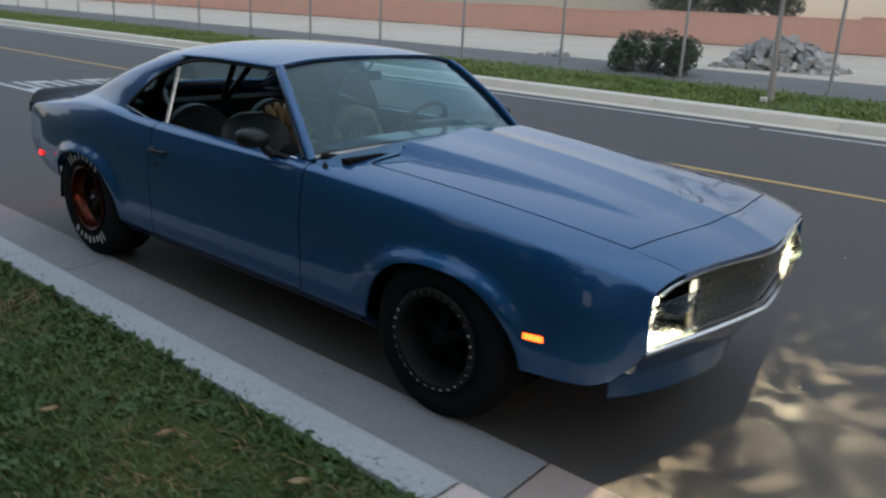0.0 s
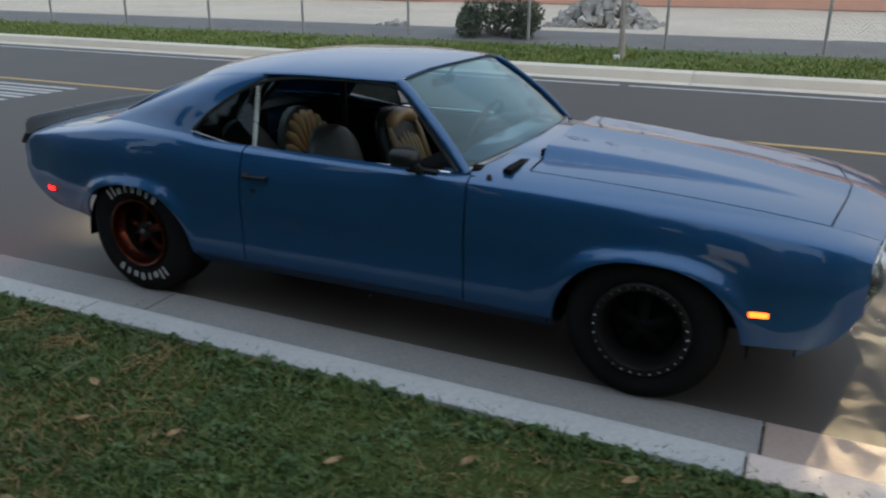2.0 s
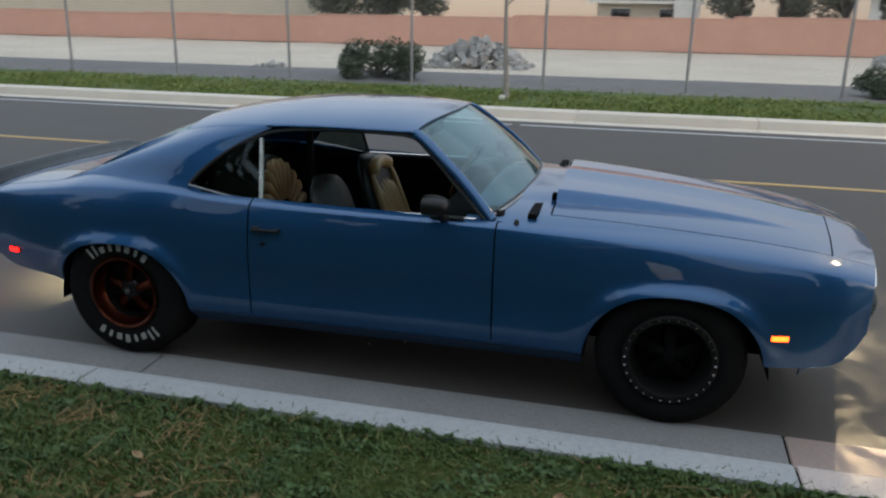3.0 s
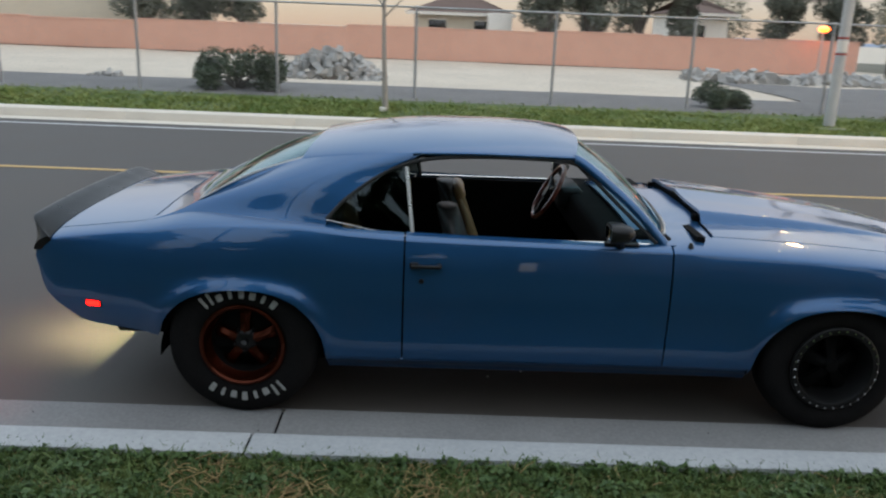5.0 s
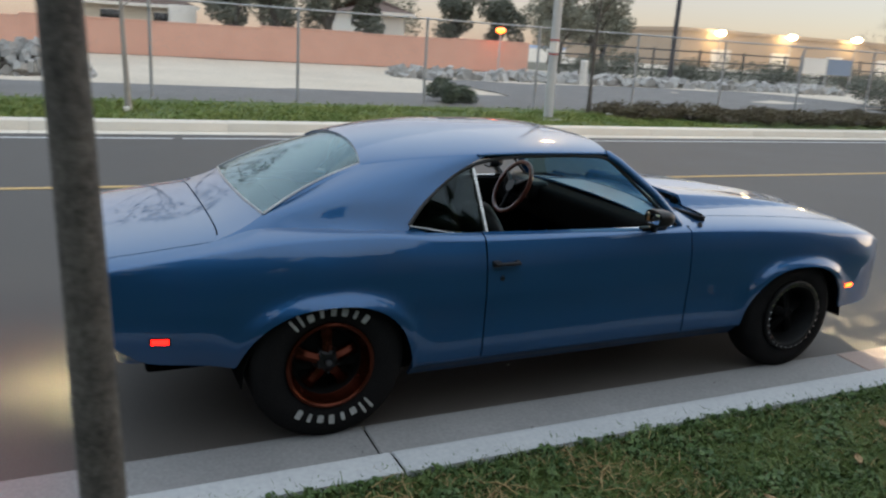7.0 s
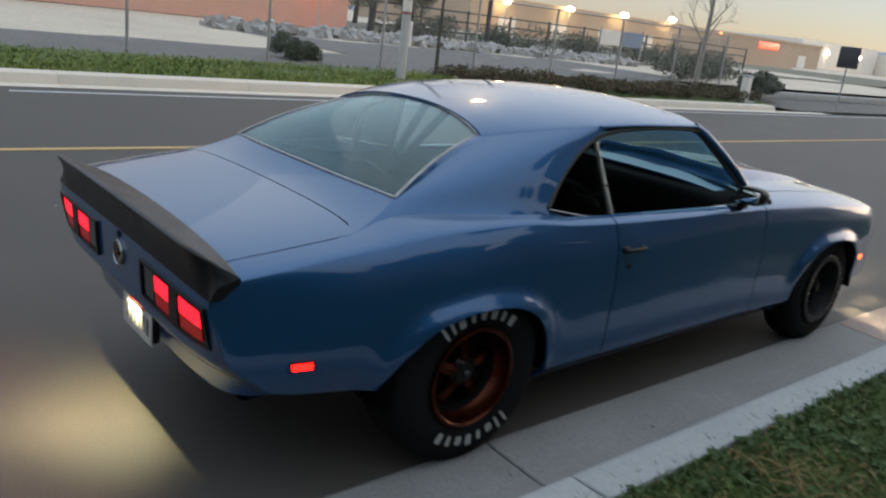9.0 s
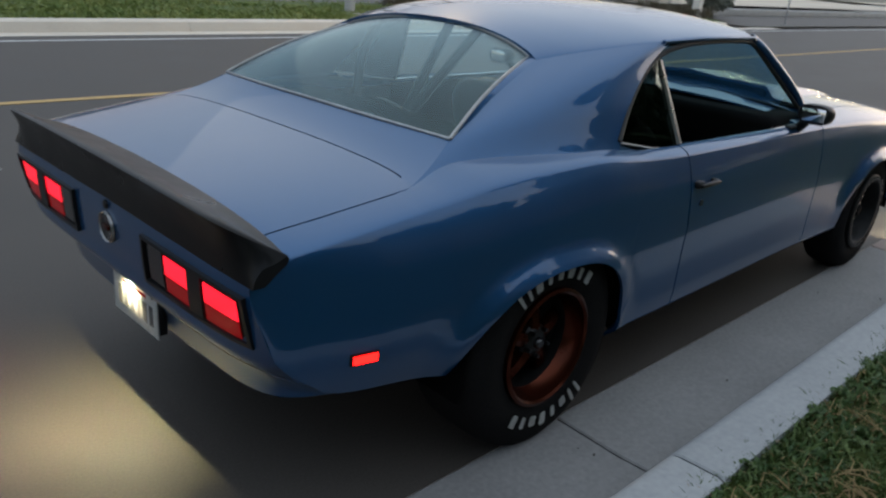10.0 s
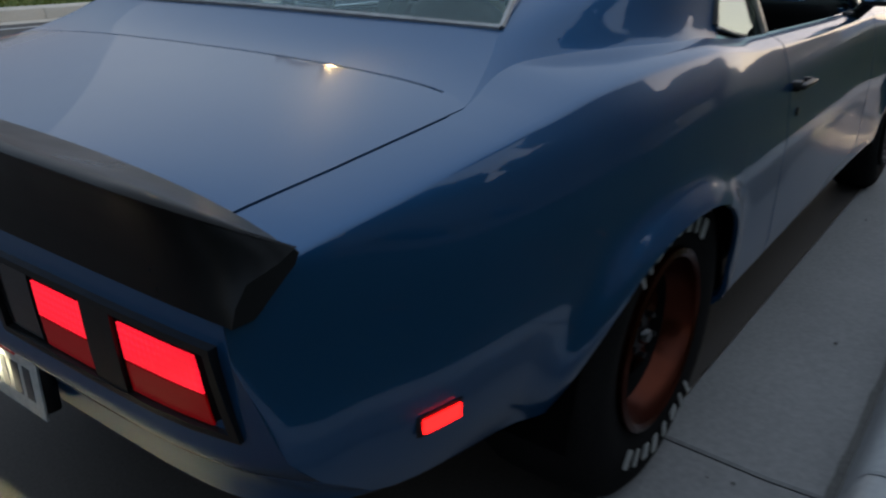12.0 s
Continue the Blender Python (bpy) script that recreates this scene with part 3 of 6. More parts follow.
bmesh.ops.transform(bm, matrix=pose(tail_x(0.65) - 0.004, 0, 0.655, 0, 0, 90), verts=bm.verts)
part("ring", bm, M_dull_metal, emblem)
part("bar", box(tail_x(0.65) - 0.012, tail_x(0.65) - 0.004, -0.022, 0.022, 0.648, 0.662, 0.002), M_copper, emblem)
bm = lathe([(0.001, 0.004), (0.012, 0.004), (0.014, -0.004)], 16)
bmesh.ops.transform(bm, matrix=pose(tail_x(0.72) - 0.003, 0, 0.722, 0, 0, 90), verts=bm.verts)
part("trunk_lock", bm, M_black, car)

# number plate and its lamp
plate = part("number_plate", box(-2.268, -2.263, -0.120, 0.180, 0.320, 0.462, 0.002), M_plate, car, "white number plate lit from above")
part("plate_bracket", box(-2.263, -2.235, -0.120, 0.180, 0.330, 0.466, 0.006), M_black, plate)
for y, w in ((-0.08, 0.026), (-0.038, 0.028), (0.004, 0.022), (0.046, 0.028), (0.088, 0.026), (0.13, 0.028)):
    part("character_bar", box(-2.2688, -2.2675, y - w / 2, y + w / 2, 0.350, 0.415), M_sign, plate)
part("top_bar", box(-2.2688, -2.2675, -0.05, 0.11, 0.430, 0.442), M_red_dim, plate)
for y in (-0.09, 0.15):
    part("screw", tube([(-2.272, y, 0.446), (-2.266, y, 0.446)], 0.006, 8), M_dull_metal, plate)
part("plate_lamp", box(-2.292, -2.266, -0.02, 0.08, 0.476, 0.486, 0.003), M_plate_lamp, plate)
# side markers, handles, locks, mirrors, aerial
for s in (-1, 1):
    for x, z, w, m, lab in ((1.809, 0.475, 0.036, M_amber, "glowing amber side marker"), (-2.062, 0.508, 0.034, M_red_mark, "glowing red side marker")):
        y = side_y(x, z)
        tilt = (side_y(x + 0.05, z) - side_y(x - 0.05, z)) / 0.1
        mk = lambda w_, h_, d0, d1: sheet([[(x + dx, s * (y + tilt * dx + d), z + dz) for dx, d in ((-w_, d0), (-w_ + 0.003, d1), (w_ - 0.003, d1), (w_, d0))] for dz in (-h_, -h_ + 0.003, h_ - 0.003, h_)], (0, s, 0), 0.004)
        frame_ob = part("marker_lamp", mk(w + 0.006, 0.0155, 0.001, 0.005), M_black, car)
        part("lens", mk(w, 0.0105, 0.004, 0.0095), m, frame_ob, lab)
    y = side_y(-0.55, 0.75)
    handle = part("door_handle", box(-0.61, -0.475, s * (y + 0.022) - 0.010, s * (y + 0.022) + 0.010, 0.747, 0.762, 0.006, 3), M_black, doors[0 if s < 0 else 1], "black door handle")
    part("handle_pad", box(-0.615, -0.575, s * y - 0.015 if s > 0 else s * y - 0.020, s * y + 0.020 if s > 0 else s * y + 0.015, 0.742, 0.768, 0.006), M_black, handle)
    part("handle_pad", box(-0.495, -0.472, s * y - 0.015 if s > 0 else s * y - 0.020, s * y + 0.020 if s > 0 else s * y + 0.015, 0.744, 0.764, 0.006), M_black, handle)
    bm = lathe([(0.001, 0.006), (0.011, 0.006), (0.013, -0.004)], 16)
    bmesh.ops.transform(bm, matrix=Matrix.Translation((-0.561, s * (side_y(-0.561, 0.683) - 0.001), 0.683)) @ Matrix.Diagonal((1, s, 1, 1)), verts=bm.verts)
    bmesh.ops.recalc_face_normals(bm, faces=bm.faces)
    part("door_lock", bm, M_black, doors[0 if s < 0 else 1])
    # mirror
    bm = bmesh.new()
    bmesh.ops.create_uvsphere(bm, u_segments=24, v_segments=14, radius=1)
    for v in bm.verts:
        c = v.co
        c.x = min(c.x, 10) if c.x > -0.35 else -0.35
        v.co = Vector((0.285 + 0.085 * c.x, s * (0.895 + 0.070 * math.copysign(abs(c.y) ** 0.7, c.y)), 0.943 + 0.043 * math.copysign(abs(c.z) ** 0.75, c.z)))
    wing = part("wing_mirror", bm, M_black, doors[0 if s < 0 else 1], "black rounded wing mirror")
    part("mirror_glass", box(0.2530, 0.2570, s * 0.895 - 0.050, s * 0.895 + 0.050, 0.916, 0.970, 0.001), M_mirror, wing)
    part("mirror_stalk", tube([(0.30, s * 0.87, 0.925), (0.33, s * 0.825, 0.875), (0.335, s * 0.80, 0.85)], [0.022, 0.020, 0.024], 10), M_black, wing)
    part("mirror_foot", box(0.26, 0.42, s * 0.80 - 0.022, s * 0.80 + 0.022, 0.860, 0.877, 0.008, 3), M_black, wing)
part("aerial_base", tube([(0.659, -0.795, 0.845), (0.659, -0.795, 0.872), (0.659, -0.795, 0.884)], [0.016, 0.012, 0.006], 12), M_seal, car, "black aerial mount")

# roof and pillars
roof_w = curve([-1.15, -1.0, -0.8, -0.6, -0.3, 0.13], [0.515, 0.575, 0.625, 0.650, 0.655, 0.632])
roof_r = curve([-1.15, -1.0, -0.8, -0.6, -0.3, 0.13], [1.158, 1.186, 1.210, 1.224, 1.232, 1.226])
roof_c = curve([-1.15, -1.0, -0.8, -0.5, -0.2, 0.0, 0.13, 0.21], [1.228, 1.258, 1.288, 1.311, 1.314, 1.308, 1.295, 1.278])


def roof_pt(x, r):
    w, zr, zc = roof_w(x), roof_r(x), roof_c(x)
    return (x, r * w, zr + (zc - zr) * max(0.0, 1 - abs(r) ** 2.3) ** 0.78)


roof_x0 = lambda r: -1.15 + 0.05 * (1 - r * r)
roof_x1 = lambda r: 0.13 + 0.075 * (1 - r * r)
rs_roof = [math.sin(a) for a in np.linspace(-math.pi / 2, math.pi / 2, 49)]
part("roof", sheet([[roof_pt(roof_x0(r) + (roof_x1(r) - roof_x0(r)) * u, r) for r in rs_roof] for u in np.linspace(0, 1, 30)], (0, 0, 1), 0.012), M_paint, car)
part("headliner", sheet([[(p[0], p[1] * 0.97, p[2] - 0.022) for r in rs_roof for p in [roof_pt(roof_x0(r) + (roof_x1(r) - roof_x0(r)) * u, r)]] for u in np.linspace(0.01, 0.99, 16)], (0, 0, -1), 0.004), M_trim_black, car)

WIN = [(0.505, -0.792, 0.872), (0.33, -0.718, 1.03), (0.175, -0.650, 1.170), (0.115, -0.640, 1.203), (0.02, -0.645, 1.214), (-0.25, -0.658, 1.219), (-0.50, -0.662, 1.207), (-0.66, -0.668, 1.172), (-0.80, -0.700, 1.105), (-0.92, -0.744, 1.015), (-1.0, -0.780, 0.930)]


def coons(bottom, top, left, right, n, m):
    """A patch between four paths, each a list of Vectors, all resampled."""
    def at(path, t):
        k = t * (len(path) - 1)
        i = min(int(k), len(path) - 2)
        return path[i].lerp(path[i + 1], k - i)
    rows = []
    for j in range(m + 1):
        v = j / m
        row = []
        for i in range(n + 1):
            u = i / n
            p = (at(bottom, u) * (1 - v) + at(top, u) * v + at(left, v) * (1 - u) + at(right, v) * u
                 - (bottom[0] * (1 - u) * (1 - v) + bottom[-1] * u * (1 - v) + top[0] * (1 - u) * v + top[-1] * u * v))
            row.append(tuple(p))
        rows.append(row)
    return rows


win_path = smooth_path(WIN, 6)
# sail panel: from the quarter window to the rear window
T0 = Vector(roof_pt(-0.56, -1))
front = smooth_path([(-1.03, -0.800, 0.872), (-0.985, -0.772, 0.935), (-0.90, -0.735, 1.035), (-0.78, -0.692, 1.125), (-0.65, -0.664, 1.190), tuple(T0)], 6)
rear = smooth_path([deck_pt(0, -1), deck_pt(0.35, -1), deck_pt(0.7, -1), deck_pt(1, -1), (-1.50, -0.585, 1.012), (-1.33, -0.548, 1.085), (-1.15, -0.515, 1.158)], 6)
top_edge = [Vector(roof_pt(x, -1)) for x in np.linspace(-0.56, -1.15, 20)]
bot_edge = smooth_path([(-1.03, -0.800, 0.872), (-1.25, -0.792, 0.890), (-1.50, -0.757, 0.882), (-1.72, -0.715, 0.868), deck_pt(0, -1)], 6)
sail = coons(bot_edge, top_edge, front, rear, 26, 20)
for j, row in enumerate(sail):
    v = j / (len(sail) - 1)
    for i, p in enumerate(row):
        u = i / (len(row) - 1)
        b = math.sin(math.pi * v) * math.sin(math.pi * u)
        flare = 9.48 * v * (1 - v) ** 3 * math.sin(math.pi * u)
        row[i] = (p[0], p[1] - 0.020 * b + 0.026 * flare, p[2] + 0.012 * b - 0.008 * flare)
both("sail_panel", sail, M_paint, car)

# A-pillars
for s in (-1, 1):
    path = smooth_path([(0.545, s * 0.775, 0.868), (0.40, s * 0.728, 1.02), (0.22, s * 0.658, 1.168), (0.150, s * 0.628, 1.214), (0.125, s * 0.627, 1.218)], 6)
    rows = []
    for i, p in enumerate(path):
        d = (path[min(i + 1, len(path) - 1)] - path[max(i - 1, 0)]).normalized()
        nrm = Vector((0.5, s * 0.85, 0.35)).normalized()
        side = d.cross(nrm).normalized()
        nrm = side.cross(d)
        rows.append([tuple(p + 0.024 * (math.cos(a) * side) + 0.016 * math.sin(a) * nrm) for a in np.linspace(0, 2 * math.pi, 13)])
    part("pillar", sheet(rows, (0.5, s, 0.3)), M_paint, car, sharp=60)
    part("window_seal", tube([(p.x, s * -p.y - s * 0.006, p.z) for p in win_path], 0.009, 8), M_seal, car, "black rubber window seal")
    part("drip_rail", tube([(p[0], s * (abs(p[1]) + 0.004), p[2]) for p in [roof_pt(x, -1) for x in np.linspace(0.12, -0.62, 20)]], 0.008, 6), M_paint, car)

# windscreen and rear window
wbase = smooth_path([(0.520, -0.775, 0.882), (0.595, -0.50, 0.908), (0.635, 0, 0.922), (0.595, 0.50, 0.908), (0.520, 0.775, 0.882)], 6)
wtop = [Vector((roof_x1(r) - 0.012, r * 0.615, roof_pt(roof_x1(r), r)[2] - 0.010)) for r in np.linspace(-1, 1, 25)]
rbase = smooth_path([glass_foot(f) for f in (-1, -0.5, 0, 0.5, 1)], 6)
rtop = [Vector((roof_x0(r) + 0.008, r * 0.495, roof_pt(roof_x0(r), r)[2] - 0.008)) for r in np.linspace(-0.96, 0.96, 25)]


def pane(name, base, top_, bulge, material, label):
    rows = []
    for j in range(13):
        v = j / 12
        rows.append([tuple(base[i].lerp(top_[i], v) + Vector(bulge) * math.sin(math.pi * v)) for i in range(25)])
    ob = part(name, sheet(rows, (bulge[0], 0, bulge[2]), 0.005), material, car, label)
    ob.visible_shadow = False
    edge = [Vector(p) for p in rows[0]] + [Vector(r[-1]) for r in rows[1:]] + [Vector(p) for p in rows[-1][::-1]] + [Vector(r[0]) for r in rows[-2:0:-1]]
    edge.append(edge[0])
    return ob, edge


ws, edge = pane("windscreen", wbase, wtop, (0.014, 0, 0.014), M_glass, "clear laminated windscreen")
part("windscreen_trim", tube(edge, 0.009, 6), M_black, ws)
part("base_moulding", tube([p + Vector((0.012, 0, -0.004)) for p in wbase], 0.008, 6), M_dull_metal, ws)
rw, edge = pane("rear_window", rbase, rtop, (-0.014, 0, 0.016), M_glass_rear, "clear curved rear window")
for s in (-1, 1):
    strip = []
    for j in range(13):
        v = j / 12
        k = (0.50 + 0.50 * v) * (len(rear) - 1)
        i = min(int(k), len(rear) - 2)
        q = rear[i].lerp(rear[i + 1], k - i)
        b = rbase[0].lerp(rtop[0], v) + Vector((-0.014, 0, 0.016)) * math.sin(math.pi * v)
        strip.append([tuple(Vector((p.x, s * -p.y, p.z))) for p in (b + Vector((0, 0.004, 0.0)), b.lerp(q, 0.5) + Vector((0, 0, 0.004)), q)])
    part("window_surround", sheet(strip, (-0.4, s, 0.6), 0.006), M_paint, car)
part("rear_window_trim", tube(edge, 0.006, 6), M_dull_metal, rw, "thin bright moulding")

# quarter windows and belt trims
for s in (-1, 1):
    top_line = [p for p in win_path if p.x < -0.64]
    pts = [(-0.612, -0.780, 0.868)] + [(-0.65, -0.668, 1.165)] + [tuple(p) for p in top_line if p.x < -0.66]
    bm = bmesh.new()
    vs = [bm.verts.new((x, s * -y * 0.992, z)) for x, y, z in pts]
    c = bm.verts.new((-0.76, s * 0.735, 0.98))
    for a, b in zip(vs, vs[1:] + vs[:1]):
        bm.faces.new((a, b, c))
    bmesh.ops.recalc_face_normals(bm, faces=bm.faces)
    bmesh.ops.solidify(bm, geom=bm.faces[:], thickness=0.004)
    bmesh.ops.recalc_face_normals(bm, faces=bm.faces)
    q = part("quarter_window", bm, M_tint, car, "dark tinted quarter window")
    q.visible_shadow = False
    rows = [[(-0.607 - 0.040 * t + dx, s * (0.786 - 0.122 * t + dy), 0.862 + 0.302 * t) for dx, dy in ((-0.010, -0.006), (-0.007, 0.006), (0.007, 0.006), (0.010, -0.006))] for t in np.linspace(0, 1, 6)]
    part("division_bar", sheet(rows, (0, s, 0), 0.004), M_grille, q, "upright chrome bar")
    part("belt_trim", tube([(-0.60, s * 0.782, 0.866), (-0.2, s * 0.784, 0.867), (0.2, s * 0.786, 0.868), (0.47, s * 0.788, 0.868)], 0.006, 6), M_chrome, doors[0 if s < 0 else 1])
    part("quarter_sill_trim", tube([(-0.615, s * 0.783, 0.864), (-0.80, s * 0.783, 0.889), (-1.0, s * 0.783, 0.928)], 0.0035, 6), M_dull_metal, q)
    part("door_card", sheet([[(x, s * (0.770 - 0.03 * t), 0.30 + 0.555 * t) for t in np.linspace(0, 1, 4)] for x in np.linspace(-0.66, 0.56, 6)], (0, -s, 0), 0.02), M_trim_black, doors[0 if s < 0 else 1])
    part("inner_quarter", sheet([[(x, s * (0.765 - 0.02 * t), 0.30 + 0.545 * t) for t in np.linspace(0, 1, 4)] for x in np.linspace(-1.55, -0.66, 6)], (0, -s, 0), 0.02), M_trim_black, car)

# cabin
part("floor_pan", box(-1.60, 1.0, -0.76, 0.76, 0.24, 0.30, 0.01), M_trim_black, car)
part("firewall", box(0.70, 0.74, -0.74, 0.74, 0.28, 0.90), M_trim_black, car)
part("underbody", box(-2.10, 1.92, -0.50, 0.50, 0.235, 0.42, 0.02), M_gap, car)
part("trunk_bulkhead", box(-1.62, -1.58, -0.60, 0.60, 0.30, 0.86), M_trim_black, car)
part("parcel_shelf", box(-1.40, -1.20, -0.60, 0.60, 0.880, 0.900, 0.005), M_trim_black, car)
bm = box(0.26, 0.60, -0.745, 0.745, 0.70, 0.895, 0.04, 4)
dash = part("dashboard", bm, M_trim_black, car, "black padded dashboard")
part("gauge_binnacle", box(0.20, 0.34, 0.20, 0.56, 0.80, 0.925, 0.03, 4), M_black, dash)
part("console", box(-0.35, 0.40, -0.10, 0.10, 0.30, 0.52, 0.03, 3), M_black, car)
part("gear_lever", tube([(0.02, 0.0, 0.50), (0.0, 0.0, 0.62), (-0.01, 0, 0.66)], [0.008, 0.008, 0.022], 10), M_chrome, car)


def bucket_seat(y, tan):
    """A low-backed bucket seat; the tan one has a padded head roll and ribs."""
    seat = part("front_seat", box(-0.34, 0.12, y - 0.24, y + 0.24, 0.36, 0.52, 0.06, 4), M_leather, car, "black bucket seat with tan ribbed inserts" if tan else "plain black low-backed bucket seat")
    lean = lambda h: -0.30 - 0.15 * h
    half = lambda h: 0.235 * max(0.0, 1 - max(0.0, (h - 0.62) / 0.40) ** 2.6) ** 0.5
    rows = []
    for h in list(np.linspace(0, 0.9, 14)) + [0.94, 0.97, 0.99, 1.0]:
        z, w, th = 0.45 + 0.475 * h, half(h), 0.085 - 0.03 * h
        rows.append([(lean(h) + th * math.cos(a) * (1 - 0.25 * abs(math.sin(a))), y + w * math.copysign(abs(math.sin(a)) ** 0.7, math.sin(a)), z) for a in np.linspace(0, 2 * math.pi, 25)])
    bm = sheet(rows, (1, 0, 0.2))
    bmesh.ops.holes_fill(bm, edges=[e for e in bm.edges if e.is_boundary])
    bmesh.ops.recalc_face_normals(bm, faces=bm.faces)
    back = part("backrest", bm, M_leather, seat, sharp=70)
    if not tan:
        return
    face = lambda h: lean(h) + 0.078 - 0.03 * h
    arc = [(face(0.93 - 0.10 * abs(u) ** 2.2) + 0.004, y + 0.165 * u, 0.45 + 0.475 * (0.93 - 0.10 * abs(u) ** 2.2)) for u in np.linspace(-1, 1, 13)]
    part("head_roll", tube(arc, [0.02] + [0.040] * 11 + [0.02], 12), M_tan, back, "tan padded head roll", sharp=80)
    for s in (-1, 1):
        part("bolster", tube([(face(h), y + s * (0.185 - 0.02 * h), 0.45 + 0.475 * h) for h in np.linspace(0.05, 0.82, 7)], [0.012] + [0.024] * 5 + [0.012], 8), M_tan, back, sharp=80)
    for k in range(6):
        yy = y - 0.115 + 0.046 * k
        part("rib", tube([(face(h) - 0.004, yy, 0.45 + 0.475 * h) for h in np.linspace(0.05, 0.74 - 0.10 * abs(k - 2.5) / 2.5, 7)], [0.008] + [0.022] * 5 + [0.008], 8), M_tan, back, "tan padded rib", sharp=80)
    for k in range(5):
        part("cushion_rib", tube([(-0.28, y - 0.10 + 0.05 * k, 0.52), (0.06, y - 0.10 + 0.05 * k, 0.525)], 0.018, 8), M_tan, seat)


bucket_seat(-0.36, False)
bucket_seat(0.34, True)
rear_seat = part("rear_seat", box(-1.05, -0.62, -0.60, 0.60, 0.34, 0.50, 0.06, 4), M_leather, car, "black rear seat, one back with tan fan-shaped ribs, the shaded one left plain")
for s in (-1, 1):
    yc = s * 0.29
    rows = []
    for r in (0.0, 0.12, 0.24, 0.33, 0.355, 0.36):
        x = lambda z: -0.97 - 0.28 * (z - 0.5)
        d = 0.0 if r < 0.34 else (0.012 if r < 0.358 else 0.05)
        rows.append([(x(0.53 + r * math.sin(a) * 1.02) - d, yc + r * math.cos(a) * 0.83, 0.53 + r * math.sin(a) * 1.02) for a in np.linspace(-0.1, math.pi + 0.1, 25)])
    back = part("rear_backrest", sheet(rows, (1, 0, 0.2), 0.05), M_leather, rear_seat)
    # ribs on the driver's side only; the shaded back is built plain black
    for k in range(11 if s > 0 else 0):
        a = math.pi * (0.06 + 0.88 * k / 10)
        path = []
        for r in np.linspace(0.09, 0.335, 6):
            z = 0.53 + r * math.sin(a) * 1.02
            path.append((-0.97 - 0.28 * (z - 0.5) + 0.004, yc + r * math.cos(a) * 0.83, z))
        part("fan_rib", tube(path, [0.008, 0.015, 0.022, 0.030, 0.036, 0.018], 8), M_tan, back, "tan padded rib", sharp=80)

# steering wheel
bm = bmesh.new()
c, ax = Vector((0.165, 0.36, 0.868)), Vector((0.88, 0, -0.47)).normalized()
u = Vector((0, 1, 0))
v = ax.cross(u)
ring = [c + 0.172 * (math.cos(a) * u + math.sin(a) * v) for a in np.linspace(0, 2 * math.pi, 41)]
wheel = part("steering_wheel", tube(ring, 0.014, 10, cap=False), M_wood, car, "red wooden-rimmed steering wheel")
for a in (math.pi / 2, math.pi * 7 / 6, math.pi * 11 / 6):
    part("spoke", tube([c, c + 0.168 * (math.cos(a) * u - math.sin(a) * v)], [0.016, 0.009], 8), M_black, wheel)
part("hub", tube([c - ax * 0.02, c + ax * 0.02], 0.04, 16), M_black, wheel)
part("column", tube([c, c + ax * 0.35], 0.025, 10), M_black, wheel)
# roll bar and inner mirror
bar = part("roll_bar", tube(smooth_path([(-0.98, -0.66, 0.32), (-0.96, -0.62, 0.95), (-0.94, -0.52, 1.15), (-0.93, -0.25, 1.235), (-0.93, 0.25, 1.235), (-0.94, 0.52, 1.15), (-0.96, 0.62, 0.95), (-0.98, 0.66, 0.32)], 6), 0.022, 10), M_black, car, "black tubular roll bar")
for s in (-1, 1):
    part("brace", tube([(-0.94, s * 0.085, 1.225), (-1.22, s * 0.012, 0.90)], 0.019, 10), M_black, bar)
inner = part("inner_mirror", box(0.06, 0.085, -0.13, 0.11, 1.135, 1.185, 0.012, 3), M_black, car, "rear-view mirror on a stalk")
part("mirror_glass", box(0.0555, 0.0595, -0.118, 0.098, 1.142, 1.178, 0.001), M_mirror, inner)
part("stalk", tube([(0.08, -0.01, 1.18), (0.15, -0.01, 1.255)], 0.007, 6), M_dull_metal, inner)

